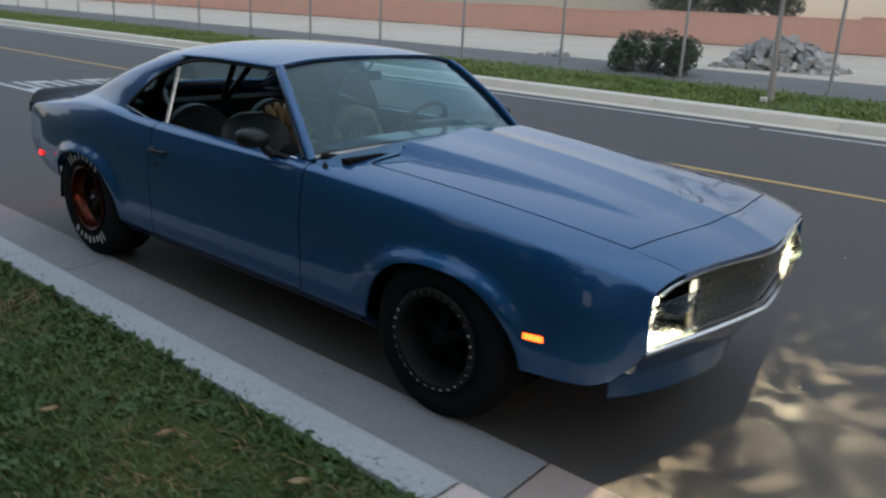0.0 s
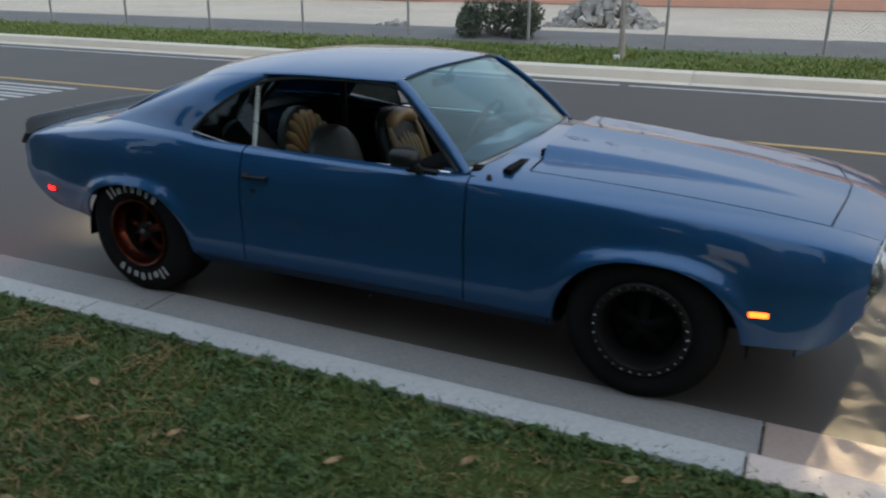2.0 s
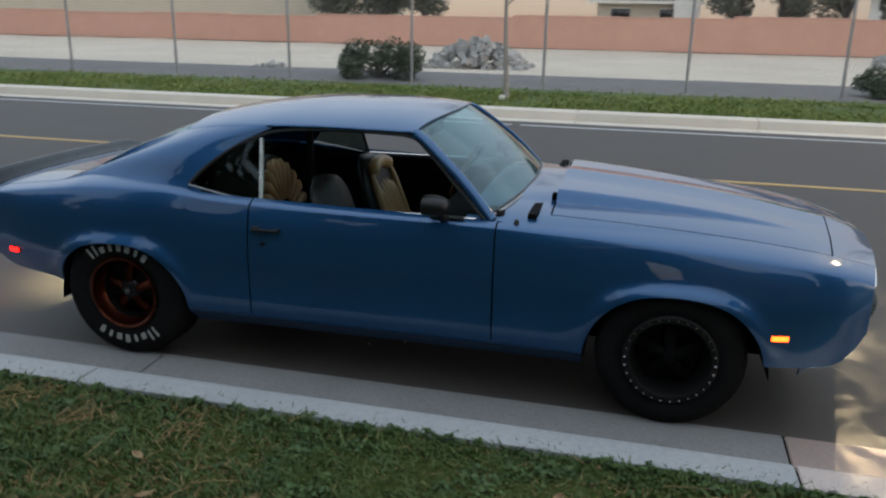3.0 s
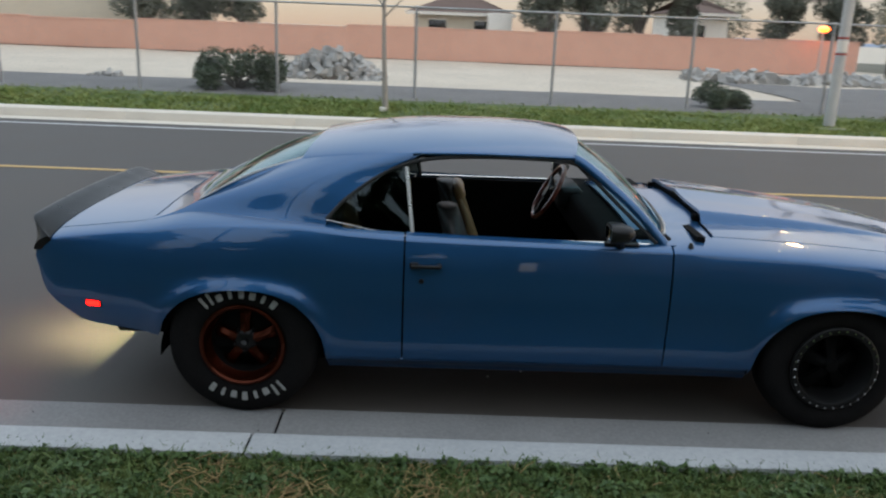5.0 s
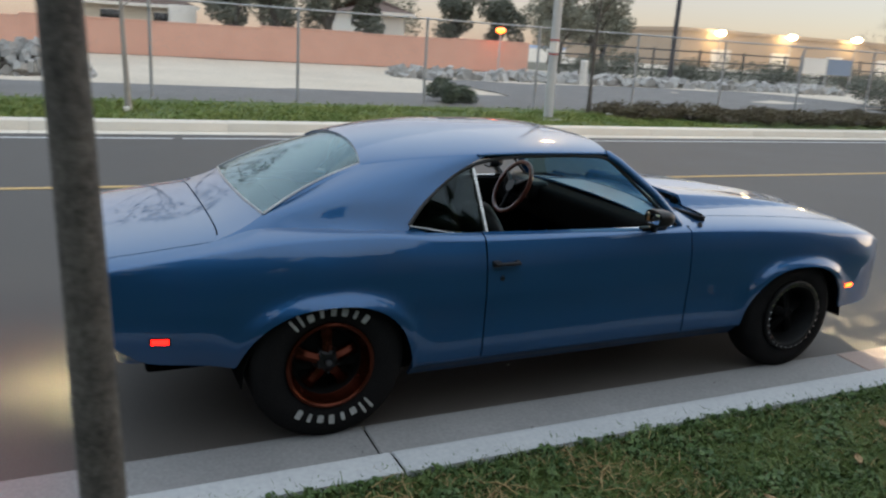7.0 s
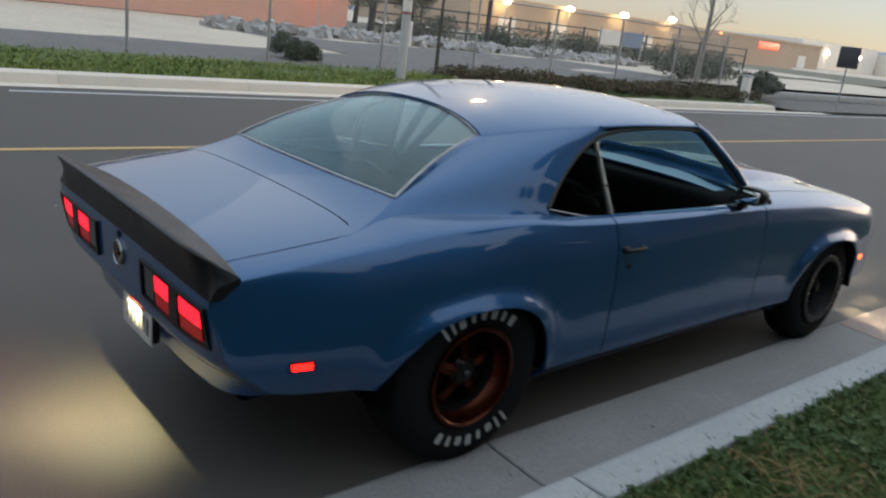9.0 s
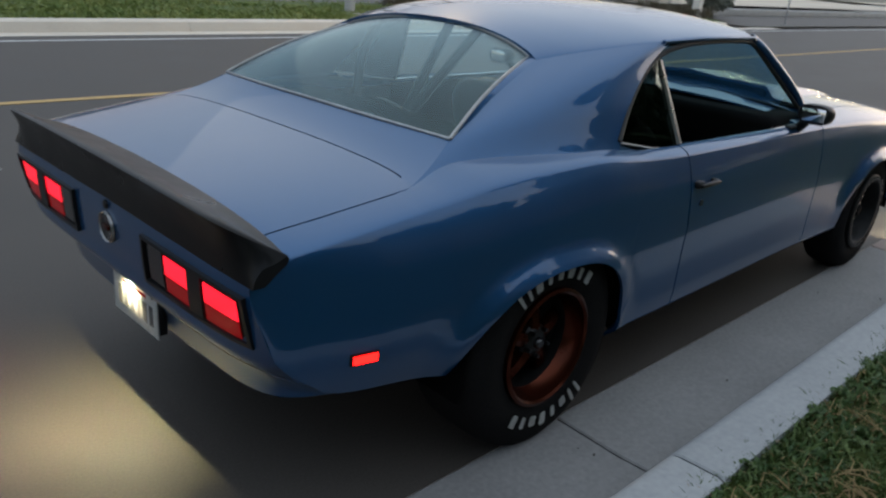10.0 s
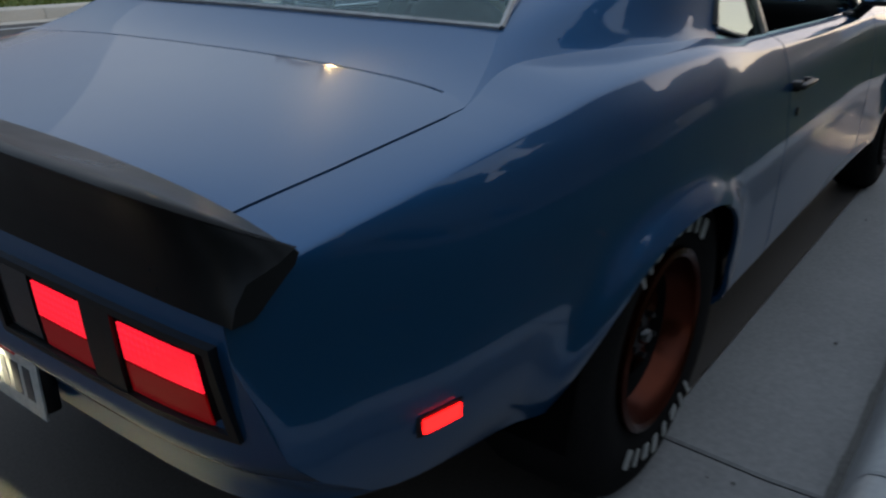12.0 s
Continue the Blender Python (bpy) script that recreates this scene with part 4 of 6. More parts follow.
# nose: grille, lamps, bumper, valance
nx = lambda y: 2.282 - 0.122 * (abs(y) / 0.735) ** 1.25
for s in (-1, 1):
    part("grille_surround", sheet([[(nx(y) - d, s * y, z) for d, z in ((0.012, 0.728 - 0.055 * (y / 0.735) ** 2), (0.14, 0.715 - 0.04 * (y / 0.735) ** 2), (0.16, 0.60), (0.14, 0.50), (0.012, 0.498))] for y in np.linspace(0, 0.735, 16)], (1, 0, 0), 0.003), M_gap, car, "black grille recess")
    lamp_box = part("headlamp", sheet([[(nx(y) - d, s * y, z) for d, z in ((0.010, 0.506), (0.13, 0.512), (0.135, 0.56))] for y in np.linspace(0.46, 0.728, 8)], (0.3, 0, 1), 0.003), M_reflector, car, "lit headlamp in a bright open recess")
    part("side_wall", sheet([[(nx(0.728) - d, s * (0.728 - 0.15 * d), z) for d in (0.006, 0.06, 0.12)] for z in np.linspace(0.51, 0.672, 5)], (0, -s, 0), 0.003), M_reflector, lamp_box)
    bm = lathe([(0.001, 0.020), (0.03, 0.018), (0.055, 0.008), (0.066, -0.008), (0.070, -0.03)], 28)
    bmesh.ops.transform(bm, matrix=pose(nx(0.6) - 0.105, s * 0.612, 0.592, 0, 0, -90), verts=bm.verts)
    part("lens", bm, M_head, lamp_box, "glowing white headlamp lens")
    bm = lathe([(0.066, -0.02), (0.069, 0.012), (0.078, 0.012), (0.080, -0.02)], 28)
    bmesh.ops.transform(bm, matrix=pose(nx(0.6) - 0.105, s * 0.612, 0.592, 0, 0, -90), verts=bm.verts)
    part("lamp_ring", bm, M_chrome, lamp_box)
    # grille grid between the lamps
    part("grille_end", sheet([[(nx(y) - 0.020, s * y, z) for y in (0.455, 0.470)] for z in np.linspace(0.508, 0.692, 3)], (1, 0, 0), 0.02), M_dull_metal, car)
    for k in range(7):
        z = 0.512 + 0.030 * k
        zz = min(z, 0.700)
        part("grille_bar", sheet([[(nx(y) - 0.034 + dx, s * y, zz + dz) for dx, dz in ((-0.02, 0.003), (0, 0.003), (0, -0.003), (-0.02, -0.003))] for y in np.linspace(0.005, 0.455, 8)], (1, 0, 0), 0.002), M_black, car)
    for k in range(20):
        y = 0.012 + 0.0232 * k
        part("grille_slat", sheet([[(nx(y) - 0.030 + dx, s * y + dy, z) for dx, dy in ((-0.02, 0.0025), (0, 0.0025), (0, -0.0025), (-0.02, -0.0025))] for z in np.linspace(0.508, 0.712 - 0.05 * (y / 0.735) ** 2, 3)], (1, 0, 0), 0.001), M_grille, car)
bump_rows = [[(nx(y) + dx - 0.01 * abs(y) ** 6, y, z) for dx, z in ((-0.03, 0.500), (0.004, 0.502), (0.012, 0.494), (0.012, 0.484), (0.002, 0.476), (-0.03, 0.474))] for y in np.linspace(-0.745, 0.745, 41)]
part("bumper_blade", sheet(bump_rows, (1, 0, 0), 0.004), M_chrome, car, "slim chrome bumper blade")
part("bumper_strip", sheet([[(nx(y) - 0.004, y, z) for z in (0.512, 0.518)] for y in np.linspace(-0.46, 0.46, 21)], (1, 0, 0), 0.012), M_chrome, car)
val_x = lambda y, t: nx(y) - 0.020 - (0.09 + 0.06 * (abs(y) / 0.74) ** 3) * t ** 1.25
part("front_valance", sheet([[(val_x(y, t), y * (1 - 0.02 * t), 0.474 - 0.150 * t) for t in np.linspace(0, 1, 9)] for y in np.linspace(-0.745, 0.745, 41)], (1, 0, 0), 0.01), M_paint, car)
part("chin_spoiler", sheet([[(val_x(y, 0.9) - 0.035 - 0.012 * t - 0.05 * (abs(y) / 0.6) ** 4, y * (1 - 0.04 * t), 0.338 - 0.145 * t) for t in np.linspace(0, 1, 6)] for y in np.linspace(-0.60, 0.60, 25)], (1, 0, 0), 0.008), M_paint, car)
for s in (-1, 1):
    rows = []
    for t in np.linspace(0, 1, 9):
        z = 0.474 - 0.150 * t
        b = (val_x(0.745, t), s * 0.745 * (1 - 0.02 * t), z)
        x = 2.155 - 0.165 * t
        a = (x, s * (side_y(x, max(z, 0.36)) - 0.004), max(z, Zlow(x) + 0.012 * (1 - t)))
        rows.append([tuple(a[i] + (b[i] - a[i]) * u for i in range(3)) for u in np.linspace(0, 1, 5)])
    part("valance_corner", sheet(rows, (0.5, s, -0.2), 0.008), M_paint, car)
    part("bumper_tip", box(2.045, 2.125, s * 0.735 - 0.02, s * 0.735 + 0.02, 0.405, 0.432, 0.008), M_chrome, car)


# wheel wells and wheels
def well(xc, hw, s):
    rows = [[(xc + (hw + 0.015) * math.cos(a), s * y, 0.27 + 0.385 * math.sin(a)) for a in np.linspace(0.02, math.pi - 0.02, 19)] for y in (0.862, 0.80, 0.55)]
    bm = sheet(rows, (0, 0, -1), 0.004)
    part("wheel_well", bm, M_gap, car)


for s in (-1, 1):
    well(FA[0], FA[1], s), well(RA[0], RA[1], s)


def tyre_profile(R, rim, w):
    """Section of a tyre: outer wall at y = 0, inner wall at y = w."""
    e = w / 2
    pts = [(rim, 0.028), (rim + 0.008, 0.010), (rim + 0.03, 0.002), (rim + 0.5 * (R - rim), -0.004), (R - 0.035, 0.006), (R - 0.012, 0.022), (R - 0.003, 0.045), (R, 0.07)]
    inner_ = [(r, w - y) for r, y in pts[::-1]]
    return pts + inner_


def wheel_at(name, x, s, R, rim, w, y_out, label, build):
    e = empty(name, x, s * y_out, R - 0.006)
    e.parent = car
    e["label"] = label
    turn = Matrix.Diagonal((1, -s, 1, 1))

    def put(pname, bm, m, parent=None, lab="", sharp=35.0):
        bmesh.ops.transform(bm, matrix=turn, verts=bm.verts)
        bmesh.ops.recalc_face_normals(bm, faces=bm.faces)
        return part(pname, bm, m, parent or e, lab, sharp)
    tyre = put("tyre", lathe(tyre_profile(R, rim, w), 72, closed=True), M_rubber)
    build(put, tyre, R, rim, w)


def rear_rim(put, tyre, R, rim, w):
    put("rim", lathe([(rim + 0.004, 0.012), (rim + 0.006, -0.002), (rim - 0.004, -0.006), (rim - 0.012, 0.0), (rim - 0.016, 0.03), (rim - 0.034, 0.060)], 64), M_copper, None, "copper-coloured polished rim")
    # barrel behind the copper lip is blackened for the shade within
    put("rim_barrel", lathe([(rim - 0.034, 0.060), (rim - 0.045, 0.078), (rim - 0.05, 0.10), (rim - 0.046, 0.22)], 64), M_wheel_recess)
    for k in range(5):
        a = math.pi / 2 + 2 * math.pi * k / 5
        d, t = Vector((math.cos(a), 0, math.sin(a))), Vector((-math.sin(a), 0, math.cos(a)))
        rows = []
        for f in np.linspace(0, 1, 7):
            rr = 0.040 + (rim - 0.035 - 0.040) * f
            wd = 0.030 - 0.010 * math.sin(math.pi * f) + 0.012 * f
            yy = 0.055 + 0.028 * f * f
            rows.append([tuple(d * rr + t * (wd * q) + Vector((0, yy + h, 0))) for q, h in ((-1, 0.03), (-0.8, 0.004), (0, -0.006), (0.8, 0.004), (1, 0.03))])
        put("spoke", sheet(rows, (0, -1, 0), 0.004), M_copper)
    put("hub", lathe([(0.001, 0.048), (0.030, 0.046), (0.045, 0.052), (0.058, 0.066), (0.062, 0.10)], 28), M_black)
    cap = put("centre_cap", lathe([(0.001, 0.030), (0.013, 0.030), (0.018, 0.036), (0.020, 0.05)], 24), M_black_gloss, None, "dark gloss centre cap")
    for k in range(5):
        a = math.pi / 2 + 2 * math.pi * (k + 0.5) / 5
        put("wheel_nut", tube([(0.046 * math.cos(a), 0.035, 0.046 * math.sin(a)), (0.046 * math.cos(a), 0.06, 0.046 * math.sin(a))], 0.007, 6), M_black)
    put("brake_drum", lathe([(0.001, 0.12), (0.13, 0.12), (0.142, 0.13), (0.142, 0.20)], 32), M_gap)
    # pale lettering drawn as plain blocks round the sidewall
    for base, flip in ((math.pi / 2 - 0.02, 1), (-math.pi / 2 + 0.02, -1)):
        for k in range(7):
            wd = 0.030 if k == 0 else 0.019
            off = -0.62 + 0.205 * k + (0.0 if k else -0.03)
            a = base - off * 1.0 if flip > 0 else base - off * 1.0
            r0, h = rim + 0.040, 0.060 if k == 0 else 0.042
            for q in range(2 if k == 0 else 1):
                aa = a + ((0.5 - q) * wd * 1.15 / (r0 + 0.02) if k == 0 else 0)
                bw = 0.024 if k == 0 else (0.050, 0.058, 0.034)[k % 3]
                hb = h * (1.0, 0.8, 0.9)[k % 3]
                rows = [[((r0 + hb * f) * math.cos(aa + g * (0.8 if f in (0, 1) else 1.0)), -0.0075, (r0 + hb * f) * math.sin(aa + g * (0.8 if f in (0, 1) else 1.0))) for g in np.linspace(-bw, bw, 5)] for f in (0, 0.15, 0.85, 1)]
                put("pale_bar", sheet(rows, (0, -1, 0), 0.003), M_letter, tyre)


def front_rim(put, tyre, R, rim, w):
    put("rim", lathe([(rim + 0.008, 0.010), (rim + 0.010, -0.006), (rim + 0.002, -0.012), (rim - 0.020, -0.012), (rim - 0.026, -0.004), (rim - 0.030, 0.05), (rim - 0.050, 0.09), (rim - 0.046, 0.17)], 64), M_wheel_black, None, "black rim with a bolted ring")
    for k in range(30):
        a = 2 * math.pi * k / 30
        r = rim - 0.004
        put("ring_bolt", tube([(r * math.cos(a), -0.020, r * math.sin(a)), (r * math.cos(a), -0.008, r * math.sin(a))], 0.0050, 6), M_chrome)
    for k in range(5):
        a = math.pi / 2 + 2 * math.pi * k / 5
        d, t = Vector((math.cos(a), 0, math.sin(a))), Vector((-math.sin(a), 0, math.cos(a)))
        rows = []
        for f in np.linspace(0, 1, 6):
            rr = 0.035 + (rim - 0.035 - 0.035) * f
            wd = 0.026 + 0.012 * f
            yy = 0.035 + 0.045 * f
            rows.append([tuple(d * rr + t * (wd * q) + Vector((0, yy + h, 0))) for q, h in ((-1, 0.025), (-0.8, 0.004), (0, -0.004), (0.8, 0.004), (1, 0.025))])
        put("spoke", sheet(rows, (0, -1, 0), 0.004), M_wheel_recess)
    put("hub", lathe([(0.001, 0.020), (0.026, 0.020), (0.032, 0.026), (0.040, 0.045), (0.044, 0.09)], 24), M_wheel_recess)
    put("brake_disc", lathe([(0.06, 0.10), (0.135, 0.10), (0.135, 0.12), (0.06, 0.12)], 40, closed=True), M_wheel_recess)
    # dark disc added so no lit road shows between the spokes
    put("backing_plate", lathe([(0.001, 0.13), (0.155, 0.13), (0.16, 0.16)], 32), M_gap)


for s in (-1, 1):
    wheel_at("rear_wheel", AXR, s, 0.350, 0.190, 0.27, 0.876, "wide black tyre with pale sidewall lettering on a copper rim", rear_rim)
    wheel_at("front_wheel", AXF, s, 0.330, 0.196, 0.20, 0.872, "black tyre on a black beadlock wheel", front_rim)


def car_lamp(name, x, y, z, tx, ty, tz, watts, color, size, blend=0.6, soft=0.03):
    d = bpy.data.lights.new(name, "SPOT")
    d.energy, d.color, d.spot_size, d.spot_blend, d.shadow_soft_size = watts, color, radians(size), blend, soft
    ob = new(name, d)
    ob.matrix_world = look((x, y, z), (tx, ty, tz))
    ob.parent = car
    return ob


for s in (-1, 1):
    # added shell before each headlamp; its blotches shape the pool on the road
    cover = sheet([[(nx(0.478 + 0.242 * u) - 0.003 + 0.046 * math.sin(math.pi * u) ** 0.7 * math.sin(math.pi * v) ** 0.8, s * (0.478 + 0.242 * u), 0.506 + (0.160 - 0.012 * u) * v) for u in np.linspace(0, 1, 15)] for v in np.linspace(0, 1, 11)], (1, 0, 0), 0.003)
    part("lens_cover", cover, M_beam_mask, car, "added bulging glass that breaks the headlamp light into patches")
    # spot set ahead of the bumper, aimed down to lay that pool
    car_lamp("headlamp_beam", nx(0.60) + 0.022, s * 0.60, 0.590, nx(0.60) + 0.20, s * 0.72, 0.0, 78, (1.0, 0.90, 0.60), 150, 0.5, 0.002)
    car_lamp("tail_lamp_beam", -2.375, s * 0.53, 0.65, -3.3, s * 0.75, 0.35, 3.5, (1.0, 0.03, 0.03), 160, 0.8, 0.05)
car_lamp("plate_lamp_beam", -2.280, 0.04, 0.472, -2.36, 0.12, 0.0, 30, (1.0, 0.91, 0.56), 130, 0.9, 0.008)


# ---------------------------------------------------------------- ground, road, kerbs
def flat(name, x0, x1, prof, material, nx=2, label="", parent=None, wob=0.0):
    """A strip along x whose section is a list of (y, z)."""
    rows = []
    for x in np.linspace(x0, x1, nx):
        rows.append([(x, y, z + (wob * noise.noise(Vector((x * 0.7, y * 0.9, 3))) if 0 < i < len(prof) - 1 else 0)) for i, (y, z) in enumerate(prof)])
    return part(name, sheet(rows, (0, 0, 1)), material, parent, label, sharp=50)


tagged(flat("ground", -3000, 3000, [(-3000, -0.10), (-60, -0.10), (0, -0.10), (60, -0.10), (3000, -0.10)], M_dirt, 40), "dry pale open land reaching the horizon", "ground", kind="structure")
road = tagged(flat("road", -400, 400, [(-0.818, 0.0), (2, 0.0), (5, 0.0), (9.55, 0.0)], M_asphalt, 60), "dark grey worn asphalt road", "road", kind="structure")
for name, y, w, spans, m in (("edge_line", 9.05, 0.055, ((-60, -1.0), (-0.85, 60)), M_line_white), ("centre_line", 5.10, 0.055, ((-60, 60),), M_line_yellow)):
    for a, b in spans:
        ob = part(name, box(a, b, y - w, y + w, 0.0015, 0.005), m, road)
# worn road lettering, not legible: plain strokes
for k in range(6):
    y0 = 2.05 + 0.46 * k
    for j, (a, b, c, d) in enumerate(((-10.6, -8.3, 0.0, 0.10), (-10.6, -8.3, 0.27, 0.37), ((-10.6, -10.3, 0.10, 0.27) if k % 2 else (-9.6, -9.3, 0.10, 0.27)))):
        part("road_stroke", box(a, b, y0 + c, y0 + d, 0.0015, 0.0045), M_line_white, road)
# stains and specks on the asphalt
for k in range(26):
    x, y = random.uniform(-3.6, 4.0), random.uniform(-0.7, 3.2)
    bm = bmesh.new()
    bmesh.ops.create_icosphere(bm, subdivisions=1, radius=random.uniform(0.004, 0.011), matrix=Matrix.Translation((x, y, 0.003)))
    pebble = part("pebble", bm, M_rubble, None, sharp=20)
    tagged(pebble, "small pale stone on the asphalt", "stone", group="stones on the road")

JOINTS = [-1.2 + 3.09 * k for k in range(-14, 15)]
gutter = tagged(flat("gutter", JOINTS[0], JOINTS[-1], [(-1.245, -0.03), (-0.816, -0.02)], M_gap), "concrete gutter along the road", "gutter", kind="structure")
kerb = tagged(part("kerb", box(JOINTS[0], JOINTS[-1], -1.43, -1.27, -0.10, 0.10), M_gap), "pale concrete kerb beside the verge", "kerb", kind="structure")


def slab_mesh(name, prof, length, material, gap=0.004):
    """A concrete piece along x with slightly rounded ends."""
    rows = []
    for x, d in ((gap, 0.006), (gap + 0.006, 0.0), (length / 2, 0), (length - gap - 0.006, 0.0), (length - gap, 0.006)):
        rows.append([(x, y, z - d) for y, z in prof])
    bm = sheet(rows, (0, 0.2, 1), 0.05)
    me = bpy.data.meshes.new(name)
    bm.to_mesh(me)
    bm.free()
    me.polygons.foreach_set("use_smooth", [True] * len(me.polygons))
    me.set_sharp_from_angle(angle=radians(40))
    me.materials.append(material)
    return me


gutter_me = slab_mesh("gutter_slab", [(-1.245, 0.004), (-1.222, -0.006), (-1.08, -0.010), (-0.822, 0.002)], 3.09, M_gutter)
pink_gutter_me = gutter_me.copy()
pink_gutter_me.materials[0] = M_gutter_pink
kerb_me = slab_mesh("kerb_stone", [(-1.226, -0.004), (-1.245, 0.055), (-1.261, 0.105), (-1.276, 0.122), (-1.296, 0.128), (-1.42, 0.130), (-1.438, 0.124), (-1.445, 0.06)], 3.09, M_kerb)
pink_kerb_me = kerb_me.copy()
pink_kerb_me.materials[0] = M_kerb_pink
for k, x in enumerate(JOINTS[:-1]):
    apron = 1.8 < x < 10
    for me, host, dx in ((pink_gutter_me if apron else gutter_me, gutter, 0.0), (pink_kerb_me if apron else kerb_me, kerb, -0.04)):
        ob = new("gutter_slab" if host is gutter else "kerb_stone", me)
        ob.parent, ob.location = host, (x + dx, 0, 0)

# thin dark strip with a wavering edge where gutter meets kerb
rows = []
for x in np.arange(-6.5, 7.5, 0.06):
    w = 0.004 + 0.008 * noise.noise(Vector((x * 2.3, 0, 6))) + 0.014 * noise.noise(Vector((x * 11, 0, 2)))
    rows.append([(x, -1.2275, -0.001), (x, -1.219 + 0.3 * w, -0.0022), (x, -1.211 + max(w, 0.004), -0.0035)])
tagged(part("gutter_silt", sheet(rows, (0, 0, 1), 0.002), M_gutter_dark), "dark ragged strip along the foot of the kerb", "dirt", kind="stuff")
bm = bmesh.new()
for k in range(36):
    x, y = random.uniform(-4.5, 4.5), random.uniform(-1.40, -0.9)
    z = 0.131 if y < -1.30 else (0.0 if y > -1.22 else None)
    if z is not None:
        bmesh.ops.create_icosphere(bm, subdivisions=1, radius=random.uniform(0.002, 0.005), matrix=Matrix.Translation((x, y, z)))
tagged(part("kerb_crumbs", bm, M_gutter_dark), "small dark crumbs on the kerb and gutter", "debris", kind="stuff")

far_gutter = tagged(flat("far_gutter", -90, 60, [(9.50, -0.03), (10.02, -0.02)], M_gap), "concrete gutter on the far side", "gutter", kind="structure")
far_kerb = tagged(part("far_kerb", box(-90, 21.34, 10.03, 10.40, -0.10, 0.11), M_far_kerb), "pale concrete kerb on the far side", "kerb", kind="structure")
fg_me = slab_mesh("gutter_slab", [(9.545, 0.003), (9.75, -0.008), (10.0, -0.004)], 3.05, M_far_kerb)
fk_me = slab_mesh("kerb_stone", [(9.995, -0.002), (10.015, 0.07), (10.04, 0.135), (10.07, 0.148), (10.40, 0.152), (10.43, 0.14)], 3.05, M_far_kerb)
for k in range(-28, 8):
    for me, host in ((fg_me, far_gutter), (fk_me, far_kerb)):
        if me is fk_me and k >= 7:
            continue
        ob = new(me.name, me)
        ob.parent, ob.location = host, (3.05 * k, 0, 0)

tagged(flat("near_verge", -60, 60, [(-40, 0.10), (-9, 0.10), (-5, 0.10), (-3.2, 0.10), (-2.6, 0.10), (-2.0, 0.10), (-1.7, 0.105), (-1.435, 0.10)], M_soil, 220, wob=0.02), "soil under the mown grass strip", "verge", kind="structure")
tagged(flat("far_verge", -90, 22, [(10.425, 0.13), (10.8, 0.17), (11.4, 0.22), (12.0, 0.27), (12.5, 0.30)], M_turf, 160, wob=0.05), "grass strip beyond the road", "verge", kind="structure")
tagged(flat("gravel_strip", -90, 22, [(12.48, 0.298), (13.2, 0.33), (14.0, 0.37), (14.9, 0.40), (15.4, 0.39)], M_gravel, 160, wob=0.06), "dark gravel strip along the fence", "gravel", kind="structure")
tagged(flat("dirt_lot", -160, 60, [(15.1, 0.36), (16, 0.41), (19, 0.42), (22, 0.43), (24.4, 0.45), (25.6, 0.55), (26.6, 0.60), (80, 0.4)], M_dirt, 120, wob=0.05), "pale bare building plot", "ground", kind="structure")


def blades(name, material, pts, hmin, hmax, wid, lean, seed, label, category="grass"):
    """Many tapered blades, one object."""
    rng = np.random.default_rng(seed)
    n = len(pts)
    h = rng.uniform(hmin, hmax, n)
    a, b = rng.uniform(0, 2 * math.pi, n), rng.uniform(0, 2 * math.pi, n)
    w = wid * rng.uniform(0.6, 1.3, n)
    dx, dy = np.cos(a) * w, np.sin(a) * w
    lx, ly = np.cos(b) * lean * h * rng.uniform(0.3, 1.4, n), np.sin(b) * lean * h * rng.uniform(0.3, 1.4, n)
    p = np.array(pts)
    v = np.zeros((n, 5, 3))
    v[:, 0] = p + np.stack([-dx, -dy, 0 * h], 1)
    v[:, 1] = p + np.stack([dx, dy, 0 * h], 1)
    v[:, 2] = p + np.stack([lx * 0.4 + dx * 0.9, ly * 0.4 + dy * 0.9, h * 0.6], 1)
    v[:, 3] = p + np.stack([lx * 0.4 - dx * 0.9, ly * 0.4 - dy * 0.9, h * 0.6], 1)
    v[:, 4] = p + np.stack([lx, ly, h * rng.uniform(0.75, 1.0, n)], 1)
    k = np.arange(n)[:, None] * 5
    quads = (k + np.array([0, 1, 2, 3])).tolist()
    tris = (k + np.array([3, 2, 4])).tolist()
    me = bpy.data.meshes.new(name)
    me.from_pydata(v.reshape(-1, 3).tolist(), [], quads + tris)
    ob = link(name, me, material, None, smooth=False)
    return tagged(ob, label, category, kind="stuff")


def scatter(x0, x1, y0, y1, n, seed, keep, z):
    rng = np.random.default_rng(seed)
    out = []
    while len(out) < n:
        x, y = rng.uniform(x0, x1), rng.uniform(y0, y1)
        if rng.uniform() < keep(x, y):
            out.append((x, y, z(x, y)))
    return out


patchy = lambda x, y: 0.45 + 0.9 * (0.5 + 0.5 * noise.noise(Vector((x * 2.3, y * 2.3, 0)))) * (0.6 + 0.4 * noise.noise(Vector((x * 0.8, y * 0.8, 5))))
near_z = lambda x, y: 0.092
clump = lambda x, y: noise.noise(Vector((x * 3.1, y * 3.1, 4))) + 0.6 * noise.noise(Vector((x * 9, y * 9, 1)))
WORN = ((-0.35, -2.25, 0.42), (-1.35, -1.62, 0.13), (-1.0, -1.68, 0.15), (-0.55, -1.70, 0.12), (-1.75, -1.72, 0.15), (0.5, -2.6, 0.3))
bare = lambda x, y: 0.55 * sum(math.exp(-((x - a) ** 2 + (y - b) ** 2) / (r * r)) for a, b, r in WORN) + noise.noise(Vector((x * 1.3, y * 1.6, 8))) + 0.5 * noise.noise(Vector((x * 4, y * 4, 2)))
